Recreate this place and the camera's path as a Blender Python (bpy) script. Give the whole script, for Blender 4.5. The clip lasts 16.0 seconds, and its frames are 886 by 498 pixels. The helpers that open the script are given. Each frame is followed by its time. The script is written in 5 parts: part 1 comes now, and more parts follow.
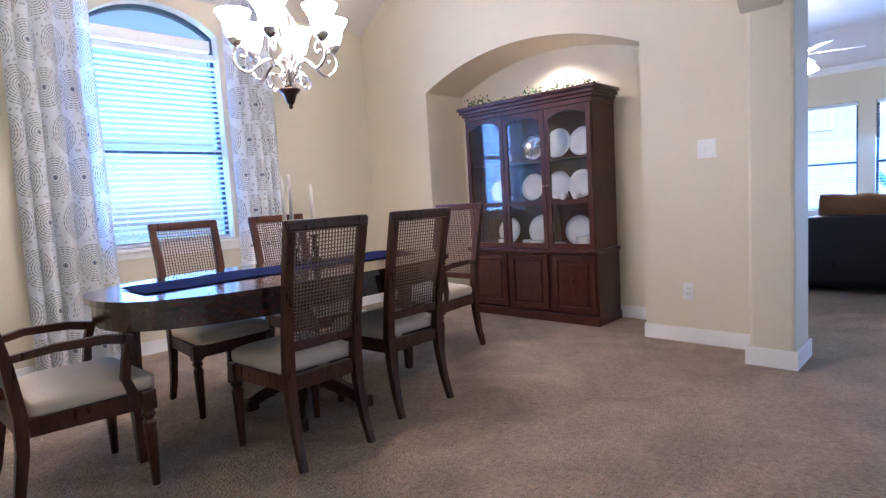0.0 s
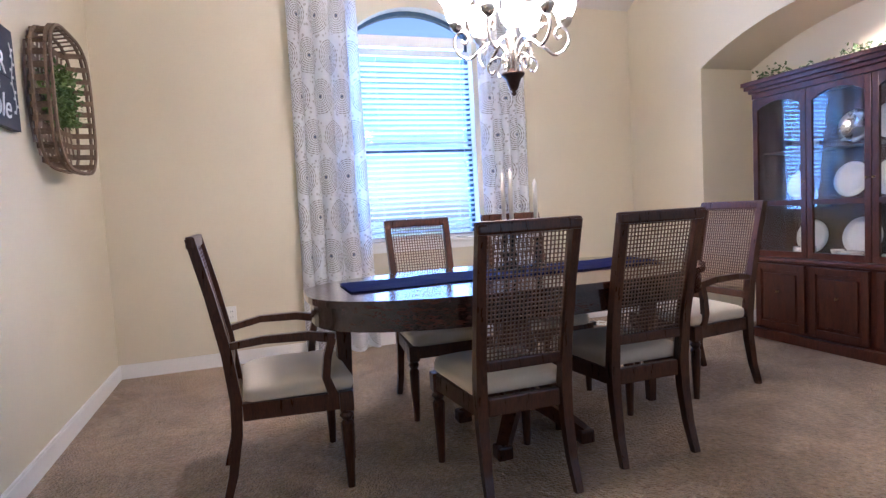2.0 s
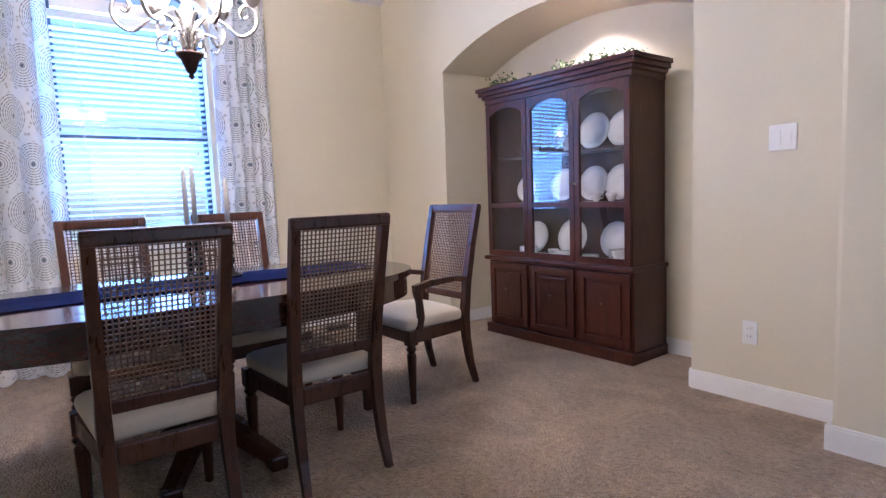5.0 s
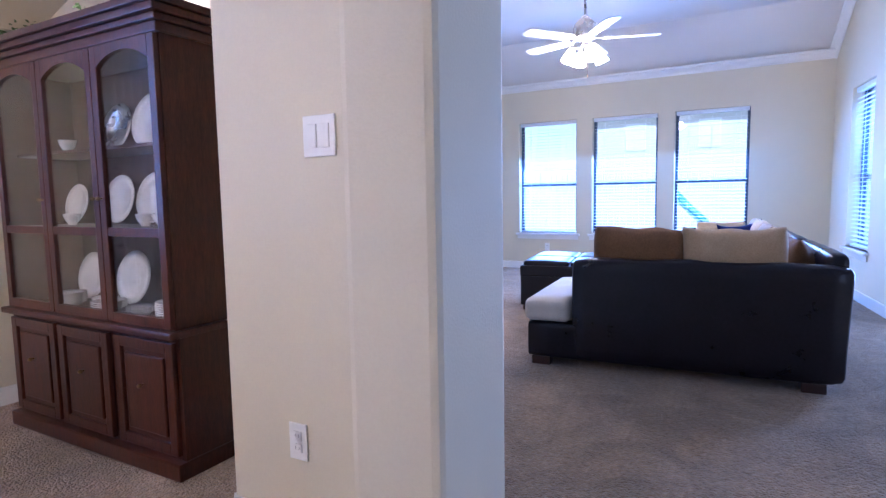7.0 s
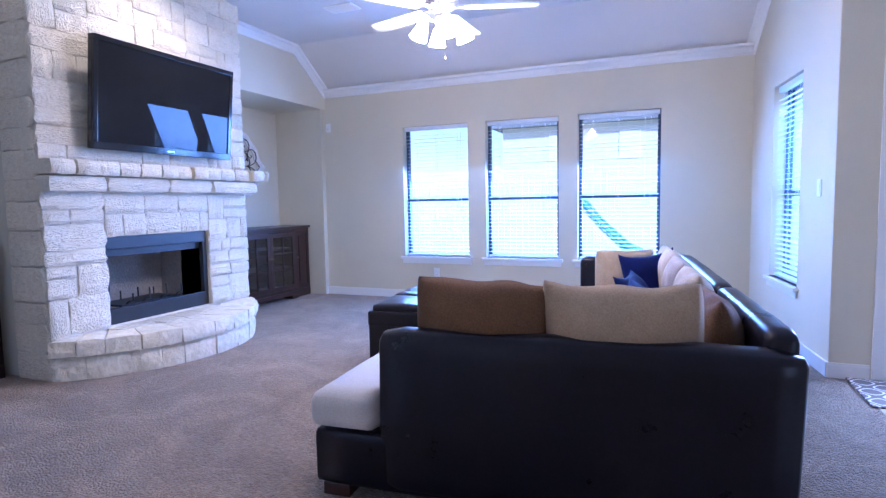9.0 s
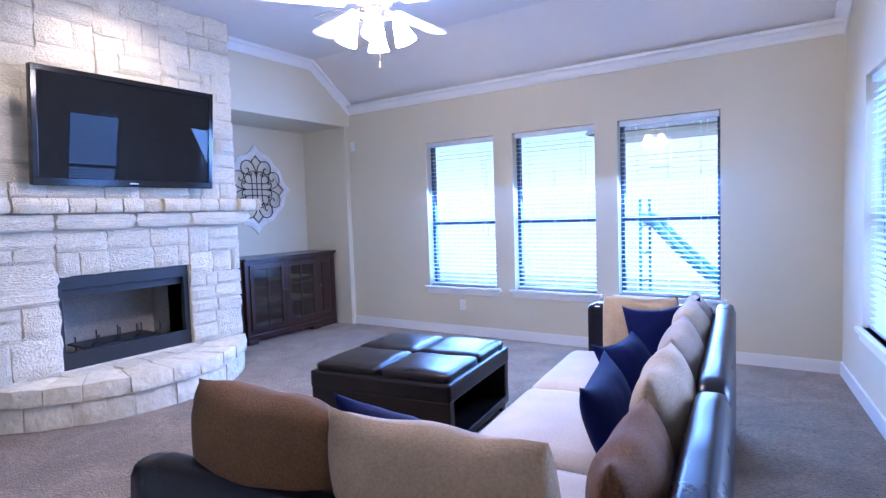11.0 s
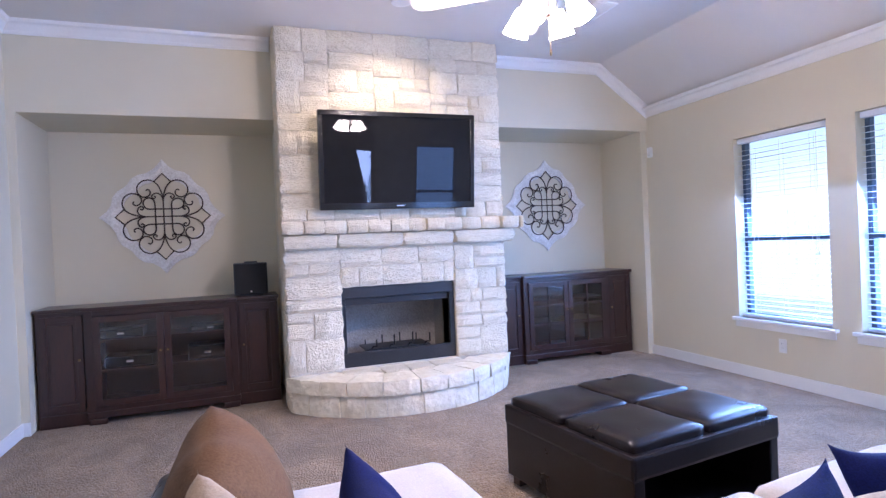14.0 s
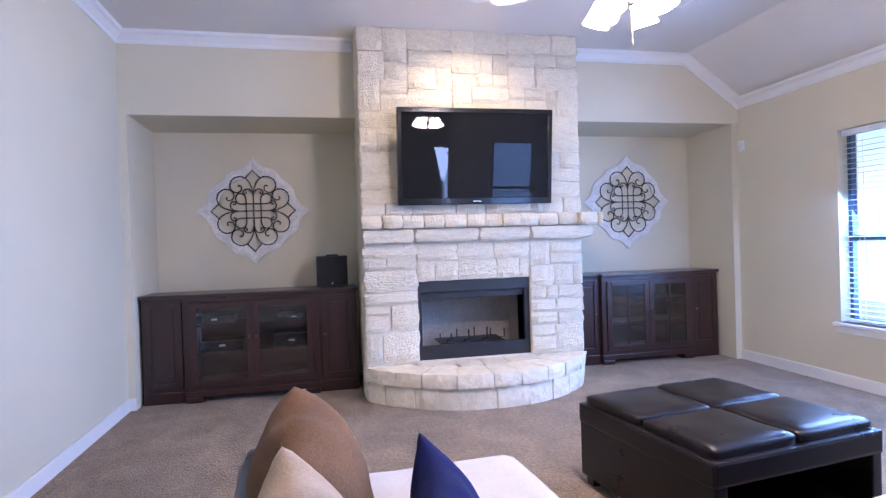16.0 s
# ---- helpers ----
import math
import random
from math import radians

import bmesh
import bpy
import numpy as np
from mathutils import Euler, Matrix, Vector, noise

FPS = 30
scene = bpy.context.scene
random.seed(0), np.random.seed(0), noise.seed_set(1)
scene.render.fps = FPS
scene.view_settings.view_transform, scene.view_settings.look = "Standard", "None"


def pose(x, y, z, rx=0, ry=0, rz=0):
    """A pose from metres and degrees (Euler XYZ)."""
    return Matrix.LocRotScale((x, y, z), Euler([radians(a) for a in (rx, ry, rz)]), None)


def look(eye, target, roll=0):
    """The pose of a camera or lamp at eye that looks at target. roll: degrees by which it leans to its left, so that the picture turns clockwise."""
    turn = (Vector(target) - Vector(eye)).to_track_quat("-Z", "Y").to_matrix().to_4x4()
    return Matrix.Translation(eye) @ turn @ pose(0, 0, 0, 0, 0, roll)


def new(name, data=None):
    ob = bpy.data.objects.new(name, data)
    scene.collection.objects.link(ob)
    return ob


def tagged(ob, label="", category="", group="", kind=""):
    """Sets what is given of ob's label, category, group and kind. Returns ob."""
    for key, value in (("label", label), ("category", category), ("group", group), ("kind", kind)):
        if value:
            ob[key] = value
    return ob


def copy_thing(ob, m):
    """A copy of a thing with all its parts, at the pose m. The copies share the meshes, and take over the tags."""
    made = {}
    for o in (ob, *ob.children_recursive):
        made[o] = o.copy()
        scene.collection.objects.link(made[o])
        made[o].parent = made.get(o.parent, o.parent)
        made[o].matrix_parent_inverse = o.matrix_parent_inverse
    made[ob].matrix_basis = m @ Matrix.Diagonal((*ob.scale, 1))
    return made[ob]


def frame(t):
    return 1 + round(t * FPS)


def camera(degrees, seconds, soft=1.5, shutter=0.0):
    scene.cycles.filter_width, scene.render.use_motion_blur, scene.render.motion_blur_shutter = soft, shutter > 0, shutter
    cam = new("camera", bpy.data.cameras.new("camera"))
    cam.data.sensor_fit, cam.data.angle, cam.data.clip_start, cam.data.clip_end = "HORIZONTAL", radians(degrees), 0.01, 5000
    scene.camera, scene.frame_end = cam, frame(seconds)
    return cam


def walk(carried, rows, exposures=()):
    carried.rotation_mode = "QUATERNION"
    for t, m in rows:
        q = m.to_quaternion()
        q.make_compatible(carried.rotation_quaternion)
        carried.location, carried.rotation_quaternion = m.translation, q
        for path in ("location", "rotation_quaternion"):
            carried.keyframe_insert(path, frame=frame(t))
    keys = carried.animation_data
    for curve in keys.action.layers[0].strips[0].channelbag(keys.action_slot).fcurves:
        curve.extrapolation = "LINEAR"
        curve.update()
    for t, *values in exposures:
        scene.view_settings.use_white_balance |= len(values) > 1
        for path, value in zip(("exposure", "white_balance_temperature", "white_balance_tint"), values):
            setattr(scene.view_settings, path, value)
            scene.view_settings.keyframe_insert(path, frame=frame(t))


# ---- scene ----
cam = camera(76.2, 16.0, soft=1.4)
PATH = [
    (0, (0.831, 0.246, 1.073), (-0.545, 1.685, 0.892), -3.4),
    (0.5, (0.678, 0.408, 1.076), (-0.912, 1.609, 0.906), -3.4),
    (1, (0.619, 0.552, 1.079), (-1.107, 1.551, 0.92), -3.5),
    (1.5, (0.623, 0.653, 1.07), (-1.206, 1.449, 0.926), -3.5),
    (2, (0.639, 0.693, 1.068), (-1.253, 1.326, 0.929), -3.2),
    (2.5, (0.657, 0.713, 1.066), (-1.259, 1.271, 0.929), -3.1),
    (3, (0.664, 0.735, 1.066), (-1.256, 1.275, 0.924), -3.0),
    (3.2, (0.662, 0.764, 1.063), (-1.26, 1.297, 0.921), -3.0),
    (5.3, (0.662, 1.405, 1.093), (-0.804, 2.751, 0.895), -1.8),
    (5.5, (0.641, 1.537, 1.1), (-0.757, 2.953, 0.901), -1.6),
    (6, (0.628, 1.947, 1.076), (-0.651, 3.473, 0.885), -1.4),
    (6.5, (0.638, 2.39, 1.082), (-0.459, 4.052, 0.897), -1.2),
    (7, (0.653, 2.821, 1.109), (-0.315, 4.561, 0.92), -1.0),
    (7.5, (0.66, 3.27, 1.121), (-0.185, 5.073, 0.935), -0.8),
    (8, (0.672, 3.703, 1.139), (-0.081, 5.547, 0.962), -0.8),
    (8.5, (0.691, 4.08, 1.158), (-0.068, 5.923, 0.992), -0.9),
    (9, (0.724, 4.39, 1.191), (-0.042, 6.231, 1.029), -1.0),
    (9.2, (0.743, 4.507, 1.213), (-0.028, 6.345, 1.049), -1.0),
    (11.3, (1.269, 5.675, 1.345), (0.081, 7.281, 1.24), -1.8),
    (11.5, (1.288, 5.772, 1.344), (0.041, 7.333, 1.253), -1.7),
    (12, (1.366, 5.989, 1.335), (-0.042, 7.408, 1.265), -2.0),
    (12.5, (1.367, 6.175, 1.314), (-0.217, 7.395, 1.256), -2.1),
    (13, (1.371, 6.318, 1.315), (-0.331, 7.366, 1.271), -2.3),
    (13.5, (1.43, 6.471, 1.331), (-0.377, 7.328, 1.298), -2.5),
    (14, (1.469, 6.551, 1.319), (-0.413, 7.227, 1.297), -2.5),
    (14.5, (1.481, 6.528, 1.307), (-0.439, 7.086, 1.289), -2.2),
    (15, (1.478, 6.521, 1.309), (-0.467, 6.984, 1.291), -2.0),
    (15.5, (1.486, 6.525, 1.313), (-0.468, 6.95, 1.291), -2.0),
    (16, (1.49, 6.551, 1.304), (-0.466, 6.968, 1.282), -1.8),
]
EXPOSURES = [(0.0, 0.64, 5150, 24), (1.5, 0.64, 5250, 26), (3.2, 0.64, 5250, 26), (5.5, 0.66, 5100, 28), (7.0, 0.66, 4950, 33), (8.0, 0.66, 4850, 36), (9.2, 0.66, 4850, 36), (11.5, 0.58, 5150, 34), (12.5, 0.62, 5300, 34), (13.5, 0.68, 5700, 35), (16.0, 0.70, 5780, 35)]
walk(cam, [(t, look(eye, target, roll)) for t, eye, target, roll in PATH], EXPOSURES)

# ---- world and lights ----

world = bpy.data.worlds.new("world")
scene.world = world
world.use_nodes = True
sky = world.node_tree.nodes.new("ShaderNodeTexSky")
sky.sky_type, sky.sun_disc = "NISHITA", False
sky.sun_elevation, sky.sun_rotation = radians(46), radians(165)
world.node_tree.links.new(sky.outputs[0], world.node_tree.nodes["Background"].inputs[0])
world.node_tree.nodes["Background"].inputs[1].default_value = 0.15


def lamp(name, kind, m, energy, colour, **more):
    data = bpy.data.lights.new(name, kind)
    data.energy, data.color = energy, colour
    for key, value in more.items():
        if key == "size":
            data.size = value
        elif key == "size_y":
            data.shape, data.size_y = "RECTANGLE", value
        elif key == "radius":
            data.shadow_soft_size = value
        elif key == "spot":
            data.spot_size, data.spot_blend = radians(value), 0.7
        elif key == "angle":
            data.angle = radians(value)
    ob = new(name, data)
    ob.matrix_world = m
    return ob


DAY = (0.27, 0.53, 1.0)
WARM = (1.0, 0.85, 0.64)
lamp("sun", "SUN", look((8, -22, 34), (0, 8, 0)), 5.0, (0.70, 0.85, 1.0), angle=0.5)
# sky light through the openings
lamp("window_daylight", "AREA", look((-4.02, 2.05, 1.65), (0, 2.05, 1.2)), 54, DAY, size=0.9, size_y=1.8)
for wx in (-2.03, -0.95, 0.12):
    lamp("window_daylight", "AREA", look((wx, 10.98, 1.35), (wx, 9.4, 0.4)), 72, DAY, size=0.8, size_y=1.5)
lamp("window_daylight", "AREA", look((1.86, 9.78, 1.25), (0, 9.5, 0.8)), 30, DAY, size=0.8, size_y=1.5)
lamp("door_daylight", "AREA", look((2.45, 8.9, 1.1), (1.4, 5.6, 0.2)), 92, (0.44, 0.65, 1.0), size=0.6, size_y=1.6)
# Fill from the hall side; the window it stands in is unseen and added.
lamp("hall_fill", "AREA", look((4.38, 3.4, 1.4), (0, 3.6, 0.7)), 8, (0.95, 0.95, 1.0), size=1.5, size_y=1.7)
# lamps that the rooms have
lamp("niche_downlight", "SPOT", look((-1.78, 4.33, 2.24), (-1.78, 4.40, 0)), 45, WARM, radius=0.05, spot=130)
lamp("hearth_downlight", "SPOT", look((-2.58, 7.76, 3.105), (-3.00, 7.78, 1.9)), 54, (1.0, 0.86, 0.56), radius=0.07, spot=125)

# ---- materials ----


def shader(name):
    m = bpy.data.materials.new(name)
    m.use_nodes = True
    t = m.node_tree
    return m, t, t.nodes["Principled BSDF"]


def node(t, kind, links=(), **values):
    n = t.nodes.new(kind)
    for key, value in values.items():
        if key == "op":
            n.operation = value
        elif key == "mode":
            n.data_type = value
        else:
            n.inputs[key.replace("_", " ")].default_value = value
    for k, source in links:
        t.links.new(source, n.inputs[k])
    return n


def mix(t, fac, a, b):
    n = t.nodes.new("ShaderNodeMix")
    n.data_type = "RGBA"
    for k, v in ((0, fac), (6, a), (7, b)):
        if isinstance(v, (int, float)):
            n.inputs[k].default_value = v
        elif isinstance(v, tuple):
            n.inputs[k].default_value = (*v, 1)
        else:
            t.links.new(v, n.inputs[k])
    return n.outputs[2]


def surface(name, a, b, rough=0.6, scale=6.0, fine=90.0, bump=0.1, depth=0.01, metal=0.0, stretch=(1, 1, 1), spec=0.5, sheen=0.0, coat=0.0, piece=0.0):
    """Two colours mixed by coarse and fine noise, with fine relief; stretch draws the grain out."""
    m, t, p = shader(name)
    co = t.nodes.new("ShaderNodeTexCoord")
    mp = node(t, "ShaderNodeMapping", [(0, co.outputs["Object"])])
    mp.inputs["Scale"].default_value = stretch
    n1 = node(t, "ShaderNodeTexNoise", [("Vector", mp.outputs[0])], Scale=scale, Detail=5.0, Roughness=0.6)
    n2 = node(t, "ShaderNodeTexNoise", [("Vector", mp.outputs[0])], Scale=fine, Detail=3.0)
    ad = node(t, "ShaderNodeMath", [(0, n1.outputs[0]), (1, n2.outputs[0])], op="ADD")
    f = node(t, "ShaderNodeMapRange", [(0, ad.outputs[0])])
    f.inputs[1].default_value, f.inputs[2].default_value = 0.7, 1.3
    colour = mix(t, f.outputs[0], a, b)
    if piece:
        info = t.nodes.new("ShaderNodeObjectInfo")
        hue = node(t, "ShaderNodeHueSaturation", [("Color", colour)])
        val = node(t, "ShaderNodeMapRange", [(0, info.outputs["Random"])])
        val.inputs[3].default_value, val.inputs[4].default_value = 1 - piece, 1 + piece
        t.links.new(val.outputs[0], hue.inputs["Value"])
        colour = hue.outputs[0]
    t.links.new(colour, p.inputs["Base Color"])
    r = node(t, "ShaderNodeMapRange", [(0, n1.outputs[0])])
    r.inputs[3].default_value, r.inputs[4].default_value = max(0.015, rough * 0.75), min(1, rough * 1.2)
    t.links.new(r.outputs[0], p.inputs["Roughness"])
    p.inputs["Metallic"].default_value = metal
    p.inputs["Specular IOR Level"].default_value = spec
    p.inputs["Sheen Weight"].default_value = sheen
    p.inputs["Coat Weight"].default_value = coat
    p.inputs["Coat Roughness"].default_value = 0.15
    if bump:
        bp = node(t, "ShaderNodeBump", [("Height", ad.outputs[0])], Strength=bump, Distance=depth)
        t.links.new(bp.outputs[0], p.inputs["Normal"])
    return m


PAINT = surface("wall_paint", (0.66, 0.595, 0.44), (0.63, 0.565, 0.415), 0.75, 1.5, 140, 0.25, 0.003)
CEIL = surface("ceiling_paint", (0.70, 0.66, 0.60), (0.67, 0.63, 0.57), 0.85, 2, 160, 0.3, 0.003)
TRIM = surface("trim_paint", (0.80, 0.78, 0.74), (0.76, 0.74, 0.70), 0.4, 3, 60, 0.05, 0.002)


def carpet_material():
    """Cut pile: tufts of uneven shade, trodden patches where the pile lies another way."""
    m, t, p = shader("carpet")
    co = t.nodes.new("ShaderNodeTexCoord")
    tuft = node(t, "ShaderNodeTexNoise", [("Vector", co.outputs["Object"])], Scale=42.0, Detail=5.0, Roughness=0.75)
    pile = node(t, "ShaderNodeTexVoronoi", [("Vector", co.outputs["Object"])], Scale=95.0)
    patch = node(t, "ShaderNodeTexNoise", [("Vector", co.outputs["Object"])], Scale=2.3, Detail=4.0, Roughness=0.62, Distortion=1.4)
    shade = node(t, "ShaderNodeMapRange", [(0, tuft.outputs[0])])
    shade.inputs[1].default_value, shade.inputs[2].default_value = 0.30, 0.70
    lie = node(t, "ShaderNodeMapRange", [(0, patch.outputs[0])])
    lie.inputs[1].default_value, lie.inputs[2].default_value = 0.36, 0.64
    lie.inputs[3].default_value, lie.inputs[4].default_value = 0.78, 1.16
    base = mix(t, shade.outputs[0], (0.205, 0.130, 0.074), (0.50, 0.355, 0.220))
    hue = node(t, "ShaderNodeHueSaturation", [("Color", base), ("Value", lie.outputs[0])])
    t.links.new(hue.outputs[0], p.inputs["Base Color"])
    p.inputs["Roughness"].default_value = 1.0
    p.inputs["Specular IOR Level"].default_value = 0.1
    p.inputs["Sheen Weight"].default_value = 0.3
    tips = node(t, "ShaderNodeMath", [(0, tuft.outputs[0]), (1, pile.outputs["Distance"])], op="SUBTRACT")
    relief = node(t, "ShaderNodeBump", [("Height", tips.outputs[0])], Strength=0.9, Distance=0.022)
    t.links.new(relief.outputs[0], p.inputs["Normal"])
    return m


CARPET = carpet_material()
TILE = surface("floor_tile", (0.45, 0.38, 0.30), (0.52, 0.45, 0.37), 0.12, 4, 40, 0.05, 0.003)
WOOD = surface("walnut", (0.024, 0.0075, 0.0030), (0.074, 0.025, 0.0095), 0.3, 5, 30, 0.12, 0.003, stretch=(9, 9, 1.2), spec=0.35, coat=0.12)
WOODY = surface("walnut_across", (0.018, 0.007, 0.004), (0.06, 0.022, 0.011), 0.13, 5, 30, 0.08, 0.002, stretch=(9, 1.2, 9), coat=0.6)
CHERRY = surface("cherry", (0.032, 0.009, 0.005), (0.085, 0.024, 0.012), 0.32, 5, 30, 0.12, 0.003, stretch=(9, 9, 1.2), spec=0.35, coat=0.12)
ESPRESSO = surface("espresso_wood", (0.016, 0.0055, 0.004), (0.045, 0.014, 0.009), 0.35, 5, 30, 0.1, 0.003, stretch=(9, 9, 1.2), coat=0.3)
CANE = surface("cane", (0.07, 0.036, 0.02), (0.14, 0.075, 0.04), 0.5, 20, 200, 0.2, 0.001)
CANVAS = surface("seat_cloth", (0.53, 0.46, 0.345), (0.62, 0.545, 0.42), 0.95, 5, 320, 0.4, 0.002, spec=0.2, sheen=0.2)
LEATHER = surface("dark_leather", (0.006, 0.0045, 0.007), (0.011, 0.0085, 0.013), 0.30, 5, 60, 0.10, 0.002, spec=0.28)
BROWNL = surface("brown_leather", (0.006, 0.004, 0.004), (0.013, 0.008, 0.0075), 0.30, 4, 70, 0.15, 0.002, spec=0.36)
SUEDE = surface("cream_suede", (0.52, 0.44, 0.36), (0.66, 0.58, 0.49), 0.95, 4, 150, 0.3, 0.004, spec=0.15, sheen=0.4)
TAN = surface("tan_suede", (0.36, 0.235, 0.125), (0.50, 0.355, 0.215), 0.95, 5, 150, 0.3, 0.004, spec=0.15, sheen=0.2)
BROWN = surface("brown_suede", (0.120, 0.056, 0.024), (0.205, 0.106, 0.048), 0.95, 5, 150, 0.3, 0.004, spec=0.15, sheen=0.04)
CREAM = surface("cream_nap", (0.37, 0.27, 0.165), (0.56, 0.445, 0.31), 0.95, 5, 150, 0.3, 0.004, spec=0.15, sheen=0.1)
TAUPE = surface("taupe_suede", (0.29, 0.215, 0.155), (0.43, 0.34, 0.26), 0.95, 5, 150, 0.3, 0.004, spec=0.15, sheen=0.1)
NAVY = surface("navy_cloth", (0.002, 0.005, 0.042), (0.005, 0.011, 0.090), 0.85, 5, 200, 0.3, 0.003, spec=0.15)
STONE = surface("limestone", (0.70, 0.595, 0.415), (0.845, 0.755, 0.585), 0.9, 6, 17, 0.75, 0.024, piece=0.05)
MORTAR = surface("mortar", (0.66, 0.57, 0.43), (0.77, 0.69, 0.55), 0.95, 10, 80, 0.6, 0.01)
BLACK = surface("black_metal", (0.012, 0.012, 0.013), (0.022, 0.022, 0.024), 0.4, 8, 80, 0.1, 0.002)
GLOSSBLACK = surface("black_gloss", (0.006, 0.006, 0.007), (0.009, 0.009, 0.010), 0.12, 8, 80, 0, 0.002)
SCREEN = surface("screen_glass", (0.010, 0.010, 0.011), (0.012, 0.012, 0.013), 0.0, 2, 10, 0, spec=0.2)
FIREBRICK = surface("firebrick", (0.34, 0.31, 0.27), (0.48, 0.44, 0.39), 0.95, 5, 60, 0.5, 0.01)
NICKEL = surface("brushed_nickel", (0.55, 0.52, 0.48), (0.65, 0.62, 0.58), 0.28, 10, 120, 0.05, 0.001, metal=1)
BRONZE = surface("bronze", (0.06, 0.035, 0.025), (0.10, 0.06, 0.045), 0.4, 10, 90, 0.1, 0.002, metal=0.7)
BRASS = surface("aged_brass", (0.25, 0.17, 0.08), (0.35, 0.25, 0.12), 0.35, 10, 90, 0.1, 0.001, metal=1)
WHITE = surface("white_plastic", (0.78, 0.77, 0.74), (0.74, 0.73, 0.70), 0.35, 4, 40, 0, 0.001)
BLADE = surface("blade_white", (0.80, 0.79, 0.76), (0.76, 0.75, 0.72), 0.35, 4, 40, 0.05, 0.001)
CHINA = surface("china", (0.72, 0.70, 0.66), (0.76, 0.74, 0.70), 0.12, 5, 40, 0, 0.001)
CANDLE = surface("candle_wax", (0.74, 0.70, 0.60), (0.78, 0.74, 0.64), 0.5, 5, 40, 0.05, 0.001)
SLAT = surface("blind_slat", (0.70, 0.74, 0.78), (0.75, 0.79, 0.82), 0.45, 5, 40, 0, 0.001)
FRAMEDARK = surface("window_sash", (0.03, 0.06, 0.10), (0.05, 0.09, 0.14), 0.4, 5, 40, 0.05, 0.001)
LEAF = surface("leaf_green", (0.05, 0.10, 0.02), (0.14, 0.22, 0.05), 0.6, 12, 90, 0.2, 0.002, piece=0.3)
BASKET = surface("basket_strip", (0.12, 0.075, 0.045), (0.24, 0.165, 0.105), 0.8, 12, 120, 0.5, 0.003, piece=0.2)
SLATE = surface("chalk_board", (0.018, 0.020, 0.030), (0.035, 0.038, 0.052), 0.7, 6, 80, 0.3, 0.003, stretch=(1, 1, 6))
CHALK = surface("chalk_white", (0.68, 0.68, 0.66), (0.75, 0.75, 0.73), 0.8, 20, 90, 0.1, 0.001)
ARTWOOD = surface("whitewashed_wood", (0.60, 0.56, 0.50), (0.84, 0.82, 0.78), 0.8, 9, 60, 0.5, 0.005)
IRON = surface("wrought_iron", (0.035, 0.022, 0.017), (0.07, 0.045, 0.035), 0.45, 20, 90, 0.2, 0.001, metal=0.6)
GRASS = surface("grass", (0.30, 0.33, 0.18), (0.42, 0.42, 0.26), 0.95, 3, 40, 0.5, 0.03)
FENCE = surface("fence_wood", (0.60, 0.57, 0.52), (0.74, 0.71, 0.66), 0.9, 5, 30, 0.3, 0.005, stretch=(8, 8, 1))
SIDING = surface("pale_brick", (0.58, 0.54, 0.49), (0.66, 0.62, 0.57), 0.9, 6, 40, 0.4, 0.01)
ROOF = surface("roof_shingle", (0.12, 0.11, 0.10), (0.18, 0.17, 0.16), 0.95, 6, 40, 0.4, 0.01)


def glass_material(name, rough=0.0, tint=(1, 1, 1)):
    m, t, p = shader(name)
    out = t.nodes["Material Output"]
    clear = node(t, "ShaderNodeBsdfTransparent")
    clear.inputs[0].default_value = (*tint, 1)
    gloss = node(t, "ShaderNodeBsdfGlossy", Roughness=rough + 0.02)
    lw = node(t, "ShaderNodeLayerWeight", Blend=0.5)
    pw = node(t, "ShaderNodeMath", [(0, lw.outputs["Facing"])], op="POWER")
    pw.inputs[1].default_value = 4.0
    fr = node(t, "ShaderNodeMath", [(0, pw.outputs[0])], op="MULTIPLY_ADD")
    fr.inputs[1].default_value, fr.inputs[2].default_value = 0.9, 0.06
    mx = node(t, "ShaderNodeMixShader", [(0, fr.outputs[0]), (1, clear.outputs[0]), (2, gloss.outputs[0])])
    t.links.new(mx.outputs[0], out.inputs[0])
    return m


GLASS = glass_material("pane_glass")
# Faint blue tint puts the cool cast of daylight into the glass colour.
WINDOW_GLASS = glass_material("blue_tint_window_glass", 0.0, (0.93, 0.98, 1.0))


def glow_material(name, colour, strength):
    m, t, p = shader(name)
    p.inputs["Base Color"].default_value = (0.8, 0.8, 0.78, 1)
    p.inputs["Emission Color"].default_value = (*colour, 1)
    p.inputs["Emission Strength"].default_value = strength
    return m


SHADE_GLOW = glow_material("lit_glass_shade", (1.0, 0.86, 0.66), 72)
FAN_GLOW = glow_material("lit_fan_shade", (1.0, 0.88, 0.70), 140)
CAN_GLOW = glow_material("lit_downlight", (1.0, 0.86, 0.65), 12)


